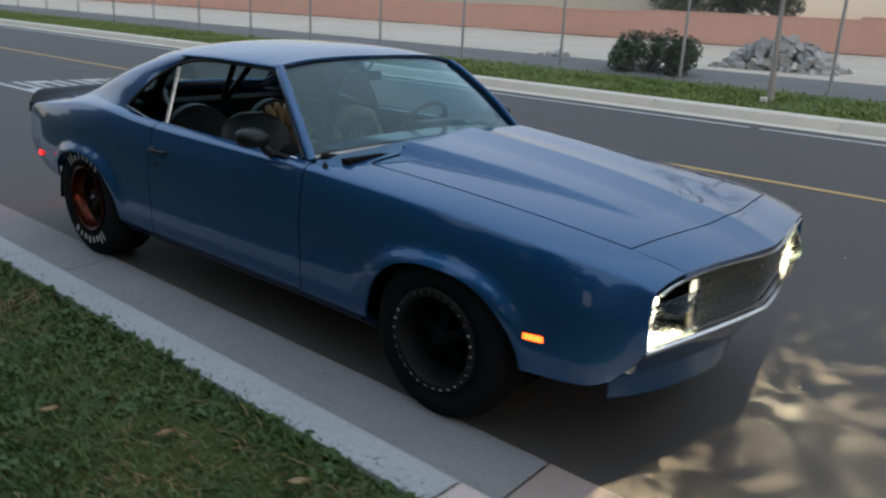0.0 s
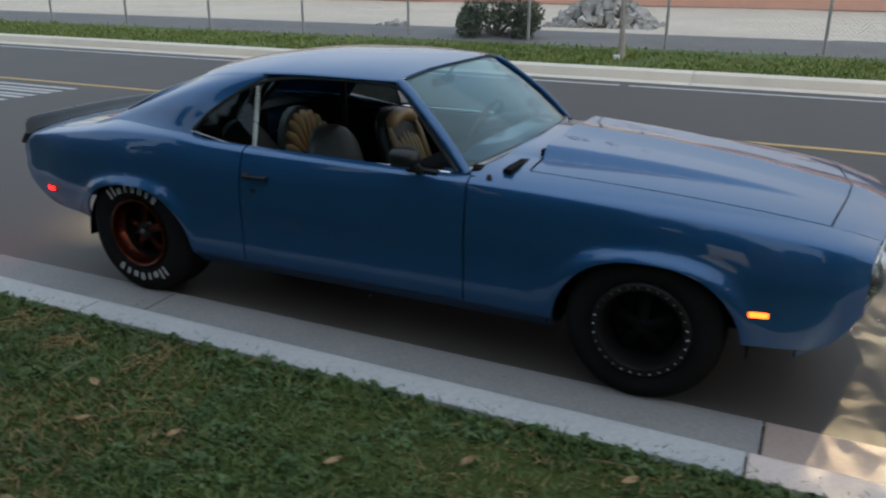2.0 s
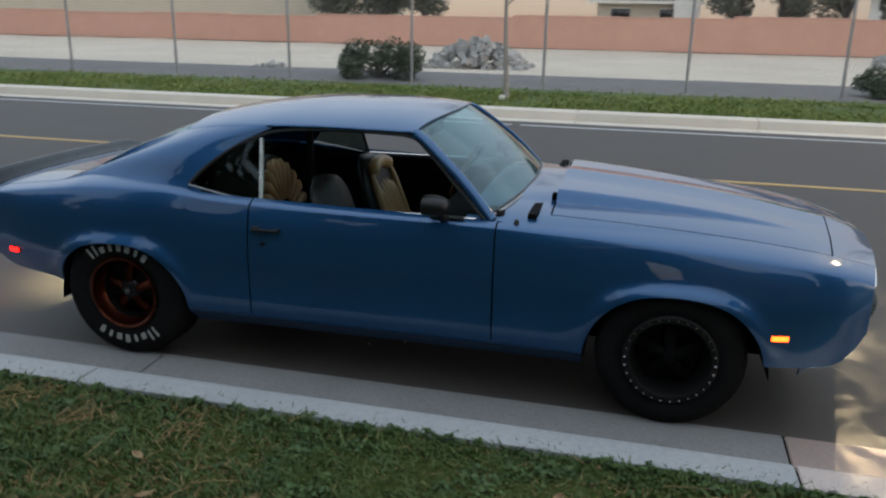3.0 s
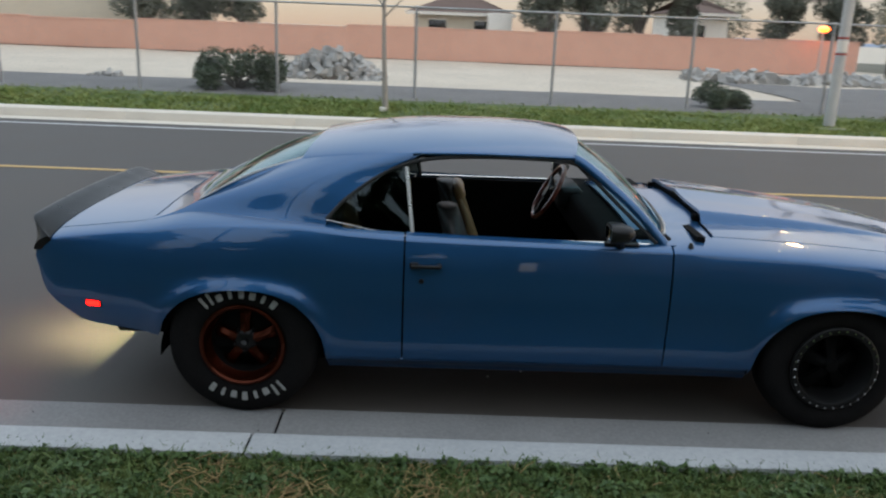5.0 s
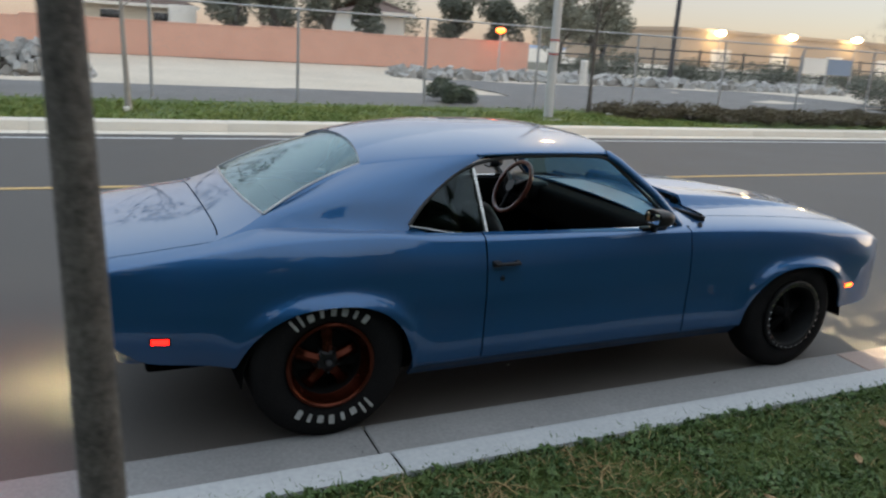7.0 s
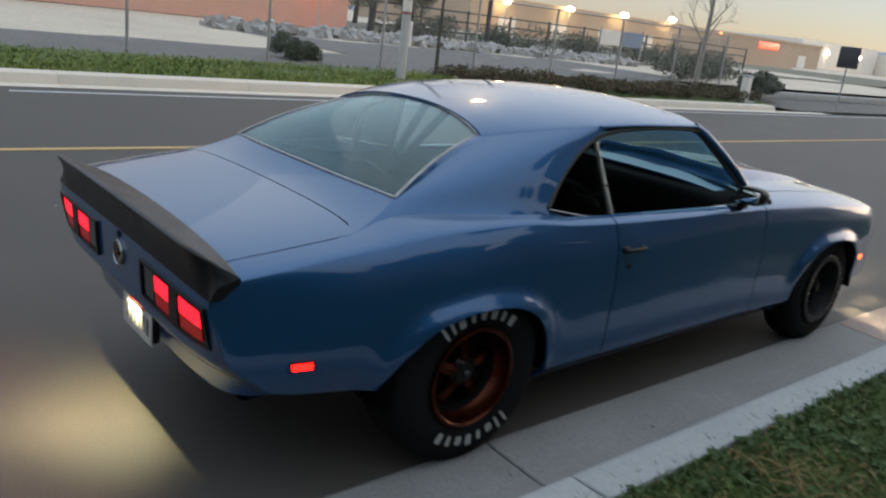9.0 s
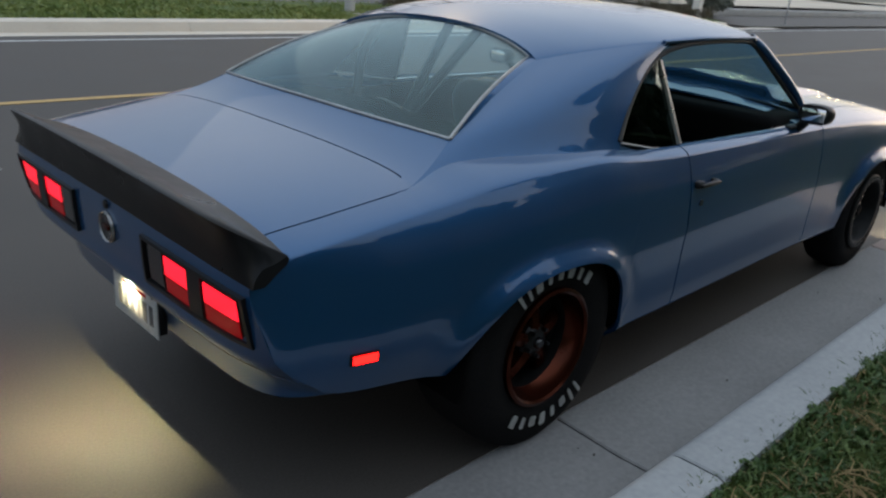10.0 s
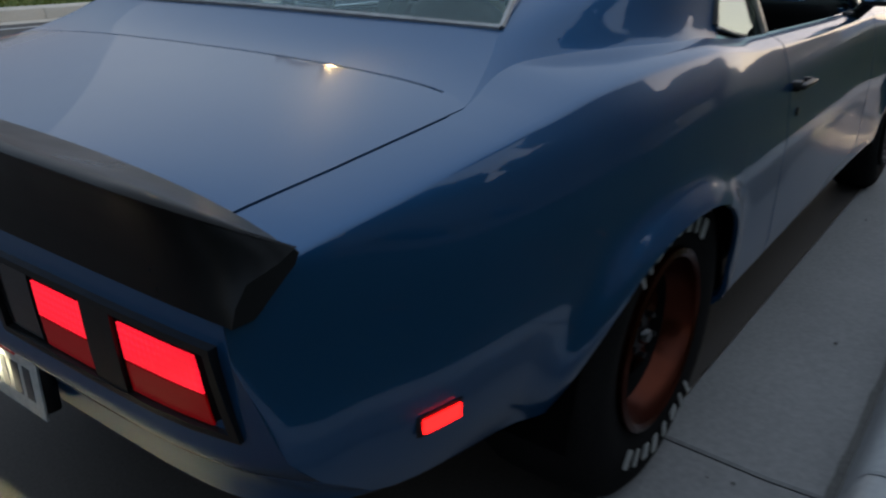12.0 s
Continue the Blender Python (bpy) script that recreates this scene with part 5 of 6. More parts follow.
rim_off = lambda x, y: min(1.0, max(0.03, (5.6 - abs(x)) / 1.4)) * min(1.0, max(0.03, (y + 4.6) / 1.1))
blades("mown_grass", M_grass, scatter(-5.6, 5.6, -4.5, -1.40, 215000, 1, lambda x, y: (0.9 if bare(x, y) < 0.25 else 0.45) * rim_off(x, y), near_z), 0.020, 0.056, 0.0042, 1.1, 2, "short mown grass with clover and dry bits")
blades("dry_grass", M_straw, scatter(-5.2, 5.5, -4.0, -1.42, 27000, 11, lambda x, y: 0.95 if bare(x, y) > 0.14 else (0.30 if clump(x, y) > 0.15 else 0.10), near_z), 0.018, 0.050, 0.0030, 1.6, 12, "dry yellow-brown grass in thin patches")
blades("sparse_grass", M_grass, scatter(-14, 14, -11, -1.42, 70000, 5, lambda x, y: patchy(x, y) * (1.0 if abs(x) > 4.6 or y < -3.6 else 0.12), near_z), 0.03, 0.065, 0.010, 0.9, 6, "mown grass further back on the verge")
far_z = lambda x, y: 0.12 + (y - 10.4) * 0.08
blades("far_grass", M_grass_far, scatter(-40, 21.5, 10.42, 12.6, 60000, 7, lambda x, y: (0.4 + 0.6 * (noise.noise(Vector((x * 0.5, y * 0.9, 9))) > -0.25)) * (1 if (x < 9.2 or y < 10.4 + 0.45 * (12.6 - x)) else 0.03) * (1 if y < 12.0 + 0.5 * noise.noise(Vector((x * 0.4, 2, 0))) else 0.1), far_z), 0.04, 0.11, 0.012, 0.9, 8, "long green grass on the far verge")


def leaf_cloud(centres, n, size, seed, squash=1.0):
    """Vertices and faces of small leaves about a set of (x, y, z, radius)."""
    rng = np.random.default_rng(seed)
    c = np.array(centres)
    pick = rng.choice(len(c), n, p=c[:, 3] ** 2 / (c[:, 3] ** 2).sum())
    d = rng.normal(size=(n, 3))
    d /= np.linalg.norm(d, axis=1)[:, None]
    r = c[pick, 3] * rng.uniform(0.35, 1.08, n) ** 0.6
    p = c[pick, :3] + d * r[:, None] * np.array([1, 1, squash])
    u = rng.normal(size=(n, 3))
    u /= np.linalg.norm(u, axis=1)[:, None]
    w = np.cross(u, rng.normal(size=(n, 3)))
    w /= np.linalg.norm(w, axis=1)[:, None]
    s = size * rng.uniform(0.5, 1.4, n)[:, None]
    v = np.stack([p - u * s, p + w * s * 0.5, p + u * s, p - w * s * 0.5], 1).reshape(-1, 3)
    return v.tolist(), (np.arange(n)[:, None] * 4 + np.arange(4)).tolist()


def foliage(name, centres, n, size, seed, material, parent, squash=1.0, label=""):
    me = bpy.data.meshes.new(name)
    v, f = leaf_cloud(centres, n, size, seed, squash)
    me.from_pydata(v, [], f)
    return link(name, me, material, parent, label, smooth=False)


def clover(name, spots, leaf, seed, label):
    """Low tufts of small rounded leaves."""
    rng = np.random.default_rng(seed)
    vs, fs, ring = [], [], np.linspace(0, 2 * math.pi, 7)[:-1]
    for x, y, z, r in spots:
        for _ in range(int(26 + 500 * r)):
            a, d = rng.uniform(0, 6.28), r * rng.uniform() ** 0.6
            px, py, pz = x + d * math.cos(a), y + d * math.sin(a) * 0.7, z + 0.55 * r * (1 - (d / r) ** 2) * rng.uniform(0.5, 1.2)
            n = Vector((rng.normal(0, 0.5), rng.normal(0, 0.5), 1)).normalized()
            u = n.orthogonal().normalized()
            w, s = n.cross(u), leaf * rng.uniform(0.6, 1.3)
            k = len(vs)
            vs += [(px + s * (math.cos(q) * u.x + math.sin(q) * w.x), py + s * (math.cos(q) * u.y + math.sin(q) * w.y), pz + s * (math.cos(q) * u.z + math.sin(q) * w.z)) for q in ring]
            fs.append(tuple(range(k, k + 6)))
    me = bpy.data.meshes.new(name)
    me.from_pydata(vs, [], fs)
    return tagged(link(name, me, M_clover, None, smooth=False), label, "clover", kind="stuff")


rng_c = random.Random(41)
spots = []
for _ in range(1150):
    x, y = rng_c.uniform(-5, 5.5), rng_c.uniform(-3.4, -1.5)
    if clump(x, y) > -0.12 and bare(x, y) < 0.3:
        spots.append((x, y, 0.105, rng_c.uniform(0.03, 0.09)))
clover("clover_patch", spots, 0.0085, 42, "dark green clover tufts among the grass")
edge_spots = []
for _ in range(260):
    x = rng_c.uniform(-6, 7)
    if noise.noise(Vector((x * 1.7, 1, 0))) > -0.15:
        edge_spots.append((x, rng_c.uniform(-1.475, -1.425), 0.115, rng_c.uniform(0.018, 0.042)))
clover("kerb_clover", edge_spots, 0.0070, 43, "clover growing over the kerb edge")
bm = bmesh.new()
for _ in range(70):
    x, y, a, ln = rng_c.uniform(-4, 4.5), rng_c.uniform(-3.3, -1.5), rng_c.uniform(0, 6.28), rng_c.uniform(0.05, 0.20)
    p = Vector((x, y, 0.125 + rng_c.uniform(0, 0.015)))
    q = p + Vector((math.cos(a) * ln, math.sin(a) * ln, rng_c.uniform(-0.005, 0.03)))
    tube([p, p.lerp(q, 0.5) + Vector((rng_c.uniform(-0.01, 0.01), rng_c.uniform(-0.01, 0.01), 0.008)), q], [0.0022, 0.0018, 0.001], 4, bm)
for a, b, r in WORN[1:4]:
    for _ in range(22):
        x, y, g, ln = a + rng_c.gauss(0, r * 0.5), b + rng_c.gauss(0, r * 0.4), rng_c.uniform(0, 6.28), rng_c.uniform(0.04, 0.13)
        p = Vector((x, y, 0.118 + rng_c.uniform(0, 0.025)))
        q = p + Vector((math.cos(g) * ln, math.sin(g) * ln, rng_c.uniform(-0.01, 0.03)))
        tube([p, p.lerp(q, 0.5) + Vector((rng_c.uniform(-0.012, 0.012), rng_c.uniform(-0.012, 0.012), 0.01)), q], [0.0026, 0.002, 0.001], 4, bm)
tagged(part("dry_stalks", bm, M_straw), "dry pale stalks and twigs lying in the grass", "twigs", kind="stuff")


def shrub(name, x, y, z, w, h, n, leaf, material, label, seed, twig=True):
    s = empty(name, x, y, z)
    tagged(s, label, "shrub")
    rng = random.Random(seed)
    bm = bmesh.new()
    centres = []
    for k in range(14):
        a, f = rng.uniform(0, 2 * math.pi), rng.uniform(0.2, 1) ** 0.6
        cx, cy, cz = math.cos(a) * w * f * 0.75, math.sin(a) * w * f * 0.6, h * rng.uniform(0.25, 0.8) * (1.1 - 0.45 * f)
        centres.append((cx, cy, cz, w * rng.uniform(0.22, 0.4)))
        tube([(0, 0, 0), (cx * 0.4, cy * 0.4, cz * 0.6), (cx, cy, cz)], [0.03, 0.018, 0.006], 5, bm)
    part("stem", bm, M_bark, s)
    foliage("crown", centres, n, leaf, seed, material, s, min(1, h / w))
    return s


def young_tree(name, x, y, z, height, r, label, seed, bark, twigs, leaves=0, lean=(0, 0), fork=0.55, leaf=0.06, leaf_mat=None, spread=0.9):
    """A tapered trunk with limbs that split twice into twigs."""
    t = empty(name, x, y, z)
    tagged(t, label, "tree")
    rng = random.Random(seed)
    trunk = [(lean[0] * f + 0.03 * math.sin(5 * f + seed), lean[1] * f + 0.02 * math.cos(4 * f), height * f) for f in np.linspace(0, 1, 12)]
    part("trunk", tube(trunk, [r * (1.25 - 0.25 * min(1, i / 2)) * (1 - 0.75 * i / 11) for i in range(12)], 12), bark, t)
    tips, bm = [], bmesh.new()
    for k in range(twigs):
        f = fork + (0.97 - fork) * (k + rng.random() * 0.5) / twigs
        i = f * 11
        p = Vector(trunk[int(i)]).lerp(Vector(trunk[min(int(i) + 1, 11)]), i - int(i))
        a = 2.4 * k + rng.uniform(-0.4, 0.4)
        ln = height * (1 - f) * 0.75 * rng.uniform(0.7, 1.2) + height * 0.12
        d = Vector((math.cos(a) * spread, math.sin(a) * spread, rng.uniform(0.7, 1.2))).normalized()
        q1, q2 = p + d * ln * 0.5, p + d * ln + Vector((0, 0, 0.1 * ln))
        r0 = r * (1 - 0.75 * f) * 0.55
        tube([p, q1, q2], [r0, r0 * 0.7, r0 * 0.25], 6, bm)
        for j in range(4):
            b = p.lerp(q2, rng.uniform(0.35, 0.95))
            e = b + Vector((d.x + rng.uniform(-0.8, 0.8), d.y + rng.uniform(-0.8, 0.8), d.z + rng.uniform(-0.2, 0.5))).normalized() * ln * rng.uniform(0.3, 0.55)
            tube([b, b.lerp(e, 0.5) + Vector((0, 0, 0.02)), e], [r0 * 0.4, r0 * 0.25, r0 * 0.1], 4, bm)
            tips.append((e.x, e.y, e.z, 0.22))
            for m in range(2):
                g = e + Vector((rng.uniform(-1, 1), rng.uniform(-1, 1), rng.uniform(-0.3, 0.8))).normalized() * ln * 0.22
                tube([b.lerp(e, 0.6), g], [r0 * 0.18, r0 * 0.07], 3, bm)
    part("branchwork", bm, bark, t)
    if leaves:
        foliage("crown", tips, leaves, leaf, seed, leaf_mat or M_leaf, t)
    return t


def twiggy_tree(name, x, y, z, height, r, label, seed, bark):
    """A bare tree: limbs that fork again and again into fine twigs."""
    t = tagged(empty(name, x, y, z), label, "tree")
    rng = random.Random(seed)
    trunk = [Vector((0.05 * math.sin(3 * f), 0.03 * math.sin(2 + 4 * f), height * 0.80 * f)) for f in np.linspace(0, 1, 10)]
    part("trunk", tube(trunk, [r * (1.15 - 0.75 * i / 9) for i in range(10)], 10), bark, t)
    bm = bmesh.new()

    def grow(p, d, ln, rad, level):
        q = p + d * ln
        mid = p.lerp(q, 0.5) + Vector((rng.uniform(-1, 1), rng.uniform(-1, 1), 0.3)) * ln * 0.06
        tube([p, mid, q], [rad, rad * 0.8, rad * 0.55], 5 if level < 2 else 3, bm)
        if level < 5:
            for _ in range(3 if level < 4 else 2):
                n = Vector((rng.gauss(0, 1), rng.gauss(0, 1), rng.gauss(0.25, 0.7)))
                e = (d + n.normalized() * 0.75).normalized()
                grow(p.lerp(q, rng.uniform(0.45, 1.0)), e, ln * rng.uniform(0.55, 0.78), rad * 0.52, level + 1)

    for k in range(9):
        f = 0.35 + 0.62 * k / 8
        p = trunk[int(f * 9)]
        a = 2.4 * k
        grow(p, Vector((math.cos(a) * 0.75, math.sin(a) * 0.75, 1.0)).normalized(), height * (0.24 - 0.10 * f), r * (0.40 - 0.22 * f), 1)
    part("branchwork", bm, bark, t)
    return t


# ---------------------------------------------------------------- the far side of the road
shrub("shrub", -4.92, 13.45, 0.33, 1.05, 1.05, 6500, 0.040, M_leaf_shrub, "rounded dark green shrub by the fence", 11)
shrub("shrub", 5.75, 13.35, 0.33, 0.72, 0.62, 4000, 0.036, M_leaf_shrub, "low grey-green shrub by the fence", 12)
young_tree("young_tree", -1.536, 11.30, 0.20, 3.6, 0.055, "slim young street tree with pale bark", 21, M_bark_pale, 9, 500, fork=0.48, leaf=0.05, leaf_mat=M_leaf)
young_tree("young_tree", 8.92, 12.1, 0.26, 4.2, 0.045, "slim young tree behind the lamp post", 22, M_bark, 8, 500, fork=0.5, leaf=0.05, leaf_mat=M_leaf_grey)
twiggy_tree("bare_tree", 19.6, 11.95, 0.26, 5.6, 0.085, "bare winter street tree with fine twigs", 23, M_bark_pale)
young_tree("roadside_tree", -2.245, -2.66, 0.09, 4.6, 0.043, "slender grey tree trunk on the near verge", 24, M_bark, 10, 0, fork=0.62, lean=(-0.26, 0.05))
mark = box(-1.61, -1.50, 11.08, 11.16, 0.20, 0.285, 0.01)
tagged(part("marker_stub", mark, M_white_wall), "small white marker stub in the grass", "marker")
tagged(part("marker_stub", box(9.25, 9.37, 11.80, 11.88, 0.22, 0.31, 0.01), M_white_wall), "small white marker stub in the grass", "marker")

fence = tagged(empty("chain_link_fence", -3.95, 12.9, 0.3), "galvanised chain-link fence with slim posts", "fence")
post_me = bpy.data.meshes.new("post")
bm = tube([(0, 0, 0), (0, 0, 1.93)], 0.032, 10)
tube([(0, 0, 1.93), (0, 0, 1.96)], [0.04, 0.015], 10, bm)
bm.to_mesh(post_me)
bm.free()
post_me.materials.append(M_galv)
post_x = [-3.93 + 2.94 * k for k in range(-17, 10)]
for x in post_x:
    ob = new("post", post_me)
    ob.parent, ob.location = fence, (x + 3.95, 0, -0.02)
part("top_rail", tube([(post_x[0] + 3.95, 0, 1.90), (post_x[-1] + 3.95, 0, 1.90)], 0.021, 8), M_galv, fence)
vs, fs = [], []
x0, x1, zt, cell = post_x[0] + 3.95, post_x[-1] + 3.95, 1.85, 0.085
k = 0
x = x0 - zt
while x < x1:
    for s in (1, -1):
        a, b = (x, 0.05) if s > 0 else (x + zt, 0.05), (x + zt, zt) if s > 0 else (x, zt)
        vs += [(a[0] - 0.0016, 0.02 * s * 0.2, a[1]), (a[0] + 0.0016, 0.02 * s * 0.2, a[1]), (b[0] + 0.0016, 0.02 * s * 0.2, b[1]), (b[0] - 0.0016, 0.02 * s * 0.2, b[1])]
        fs.append((k, k + 1, k + 2, k + 3))
        k += 4
    x += cell
me = bpy.data.meshes.new("wire_mesh")
me.from_pydata(vs, [], fs)
link("wire_mesh", me, M_galv, fence, "woven wire mesh", smooth=False)


def chunks(name, cx, cy, z, w, d, h, n, s0, s1, seed, label):
    """Broken concrete heaped up: irregular blocks."""
    rng = random.Random(seed)
    bm = bmesh.new()
    for i in range(n):
        u, v = rng.uniform(-1, 1), rng.uniform(-1, 1)
        hh = max(0, 1 - (u * u + v * v)) ** 0.8 if w < 4 else max(0, 1 - v * v) * (0.5 + 0.5 * noise.noise(Vector((u * w, 0, seed))))
        m = Matrix.Translation((cx + u * w, cy + v * d, z + h * hh * rng.uniform(0.6, 1.0))) @ Euler((rng.uniform(0, 6), rng.uniform(0, 6), rng.uniform(0, 6))).to_matrix().to_4x4() @ Matrix.Diagonal((rng.uniform(s0, s1), rng.uniform(s0, s1), rng.uniform(s0, s1) * 0.6, 1))
        got = bmesh.ops.create_cube(bm, size=1, matrix=m)
        for vv in got["verts"]:
            vv.co += Vector((rng.uniform(-1, 1), rng.uniform(-1, 1), rng.uniform(-1, 1))) * s0 * 0.25
    return tagged(part(name, bm, M_rubble, None, smooth=False), label, "rubble", kind="stuff")


chunks("rubble_heap", -3.35, 17.3, 0.40, 1.35, 0.9, 0.75, 330, 0.10, 0.26, 31, "heap of pale broken concrete")
chunks("rubble_row", 19.0, 23.0, 0.42, 11.0, 0.8, 0.50, 420, 0.18, 0.45, 32, "long low row of broken concrete")
chunks("rubble_scatter", -8.5, 15.2, 0.40, 0.35, 0.25, 0.10, 16, 0.06, 0.16, 33, "few pale lumps at the fence")

# pink wall in stepped panels
wall = tagged(empty("boundary_wall", -20, 26.6, 0.5), "salmon-pink block boundary wall, stepped", "wall")
k = 0
for x in np.arange(-92, 15.0, 4.0):
    top = 1.82 + 0.10 * math.sin(0.11 * x + 0.6) - (0.05 if k % 2 else 0.0)
    x1 = min(x + 4.0, 15.6)
    bm = box(x + 20 + 0.001, x1 + 20 - 0.001, 0, 0.20, -0.15, top - 0.5 - 0.06)
    p = part("wall_panel", bm, M_wallpink, wall)
    part("coping", box(x + 20, x1 + 20, -0.02, 0.22, top - 0.5 - 0.056, top - 0.5, 0.01), M_wallpink, p)
    part("course_line", box(x + 20, x1 + 20, -0.012, 0.02, 0.10, 0.125), M_rooftile, p)
    k += 1


def house(name, x0, x1, y, depth, z0, h, roof_h, label, wall_m, windows, turned=False):
    e = tagged(empty(name, x0, y, z0), label, "house")
    w = x1 - x0
    part("wall", box(0, w, 0, depth, 0, h, 0.02), wall_m, e)
    if roof_h:
        o = 0.5
        bm = bmesh.new()
        q = [bm.verts.new(p) for p in ((-o, -o, h), (w + o, -o, h), (w + o, depth + o, h), (-o, depth + o, h), (depth * 0.4, depth / 2, h + roof_h), (w - depth * 0.4, depth / 2, h + roof_h))]
        for f in ((0, 1, 5, 4), (1, 2, 5), (2, 3, 4, 5), (3, 0, 4), (0, 3, 2, 1)):
            bm.faces.new([q[i] for i in f])
        roof_ob = part("roof", bm, M_rooftile, e, smooth=False)
        part("eave", box(-o, w + o, -o - 0.05, -o + 0.02, h - 0.14, h + 0.02), M_white_wall, roof_ob)
    for a, b, c, d in windows:
        f = depth if turned else 0.0
        win = part("window", box(a, b, f - 0.05, f + 0.05, c, d, 0.01), M_black_gloss, e)
        part("frame", box(a - 0.06, b + 0.06, f - 0.06, f + 0.06, d, d + 0.08), M_white_wall, win)
    return e


house("stucco_building", -46, -16.6, 40, 14, 0.4, 4.4, 0, "large plain beige stucco building behind the wall", M_beige, ())
house("hip_roof_house", -1.9, 3.3, 42, 7, 0.4, 2.30, 1.35, "low house with a brown hipped roof", M_beige, ((0.8, 1.8, 1.0, 1.9), (3.4, 4.4, 1.0, 1.9)))
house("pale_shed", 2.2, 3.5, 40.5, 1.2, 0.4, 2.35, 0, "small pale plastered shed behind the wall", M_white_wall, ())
house("tan_house", 14.0, 17.0, 45, 6, 0.4, 2.9, 0.9, "tan house among trees behind the wall", M_white_wall, ((0.8, 1.6, 1.4, 2.2),))


def big_tree(x, y, z, h, w, n, mat_, label, seed, leaf=0.16):
    t = tagged(empty("broad_tree", x, y, z), label, "tree")
    rng = random.Random(seed)
    bm, cs = bmesh.new(), []
    tube([(0, 0, 0), (0.1, 0, h * 0.3), (0, 0.1, h * 0.6)], [0.22, 0.16, 0.08], 8, bm)
    for k in range(12):
        a, f = rng.uniform(0, 6.28), rng.uniform(0.2, 1)
        c = (math.cos(a) * w * f * 0.7, math.sin(a) * w * f * 0.7, h * rng.uniform(0.35, 0.9))
        tube([(0, 0, h * 0.3), (c[0] * 0.5, c[1] * 0.5, c[2] * 0.8), c], [0.09, 0.05, 0.015], 5, bm)
        cs.append((*c, w * rng.uniform(0.25, 0.45)))
    part("trunk", bm, M_bark, t)
    foliage("crown", cs, n, leaf, seed, mat_, t, 0.9)


for k, (x, y, h, w) in enumerate(((-16.0, 39, 4.4, 1.7), (-13.6, 40, 4.8, 1.9), (-11.0, 39, 4.3, 1.7), (5.2, 39, 4.2, 1.7), (7.6, 40, 4.8, 2.0), (10.2, 39, 4.5, 1.9), (12.8, 40, 4.6, 1.8), (18.3, 40, 4.6, 1.8), (20.6, 39, 4.4, 1.7))):
    big_tree(x, y, 0.4, h, w, 4600, M_leaf_grey, "grey-green broad tree behind the wall", 100 + k, 0.10)
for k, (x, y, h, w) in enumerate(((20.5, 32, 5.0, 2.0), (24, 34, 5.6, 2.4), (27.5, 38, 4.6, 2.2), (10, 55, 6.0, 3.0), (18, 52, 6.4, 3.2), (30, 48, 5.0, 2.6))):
    big_tree(x, y, 0.4, h, w, 4200, M_leaf_haze, "broad tree beyond the plot, paled for haze", 120 + k, 0.10)
rng_h = random.Random(5)
for k in range(24):
    x = 9.4 + 0.53 * k
    y = 11.85 if k % 2 else max(11.0, 11.9 - 0.12 * k)
    shrub("low_hedge", x, y, 0.20, 0.85, rng_h.uniform(0.36, 0.48), 1500, 0.032, M_leaf_brown, "low brownish ground-cover shrub", 200 + k)
tagged(flat("gravel_bank", 8.5, 24, [(15.2, 0.395), (17, 0.435), (20, 0.445), (22.2, 0.43)], M_gravel, 40, wob=0.02), "grey gravel bank behind the fence", "gravel", kind="structure")
tagged(flat("scrub_ground", 16.2, 110, [(23.8, 0.48), (27, 0.56), (40, 0.60), (58, 0.5)], M_scrub, 60, wob=0.08), "dry olive scrub land", "ground", kind="structure")
for k, (x, y, w, h) in enumerate(((24.8, 16.0, 1.6, 1.0), (27.0, 17.0, 1.8, 1.1), (29.5, 17.5, 2.0, 1.2), (23.8, 12.3, 0.9, 0.7), (25.2, 12.6, 0.9, 0.6), (26.5, 13.6, 1.0, 0.7), (17.5, 25.5, 1.6, 1.3), (20, 26, 1.8, 1.5), (22.5, 25.5, 2.0, 1.3), (25.5, 26.5, 2.2, 1.6), (28.5, 25.5, 2.2, 1.5), (31.5, 27, 2.4, 1.6), (35, 26, 2.6, 1.6), (39, 28, 2.8, 1.7), (43, 27, 2.8, 1.6))):
    shrub("scrub_bush", x, y, 0.42, w, h, 2600, 0.055, M_leaf_grey, "scrub bush behind the fence, greyed for haze", 230 + k)

pole = tagged(empty("street_lamp", 7.23, 11.25, 0.15), "tall grey street lamp with red and white bands", "street lamp")
part("shaft", tube([(0, 0, 0.05), (0, 0, 3), (0, 0, 6.6)], [0.105, 0.092, 0.06], 20), M_pole, pole)
part("arm", tube(smooth_path([(0, 0, 6.45), (0.03, -0.5, 6.75), (0.05, -1.5, 6.85)], 5), 0.035, 10), M_pole, pole)
head = part("lamp_head", box(-0.13, 0.23, -2.1, -1.4, 6.82, 6.94, 0.04, 3), M_pole, pole)
part("lens", box(-0.05, 0.15, -1.96, -1.56, 6.72, 6.825, 0.03, 3), M_street_lamp, head, "glowing warm lamp lens")
part("footing", box(-0.32, 0.32, -0.28, 0.28, -0.05, 0.06, 0.02), M_concrete, pole)
part("white_band", tube([(0, 0, 1.50), (0, 0, 1.72)], 0.1015, 20), M_white_wall, pole)
for z in (1.46, 1.76):
    part("red_band", tube([(0, 0, z - 0.018), (0, 0, z + 0.018)], 0.1025, 20), surf("red_band", (0.35, 0.05, 0.04), rough=0.6), pole)
pipe = tagged(part("standpipe", tube([(15.42, 22.0, 0.38), (15.42, 22.0, 1.32), (15.42, 22.0, 1.37)], [0.15, 0.15, 0.11], 16), M_white_wall), "white standpipe in the plot", "pipe")
rail_fence = tagged(empty("rail_fence", 17, 27, 0.5), "dark steel rail fence before the yard", "fence")
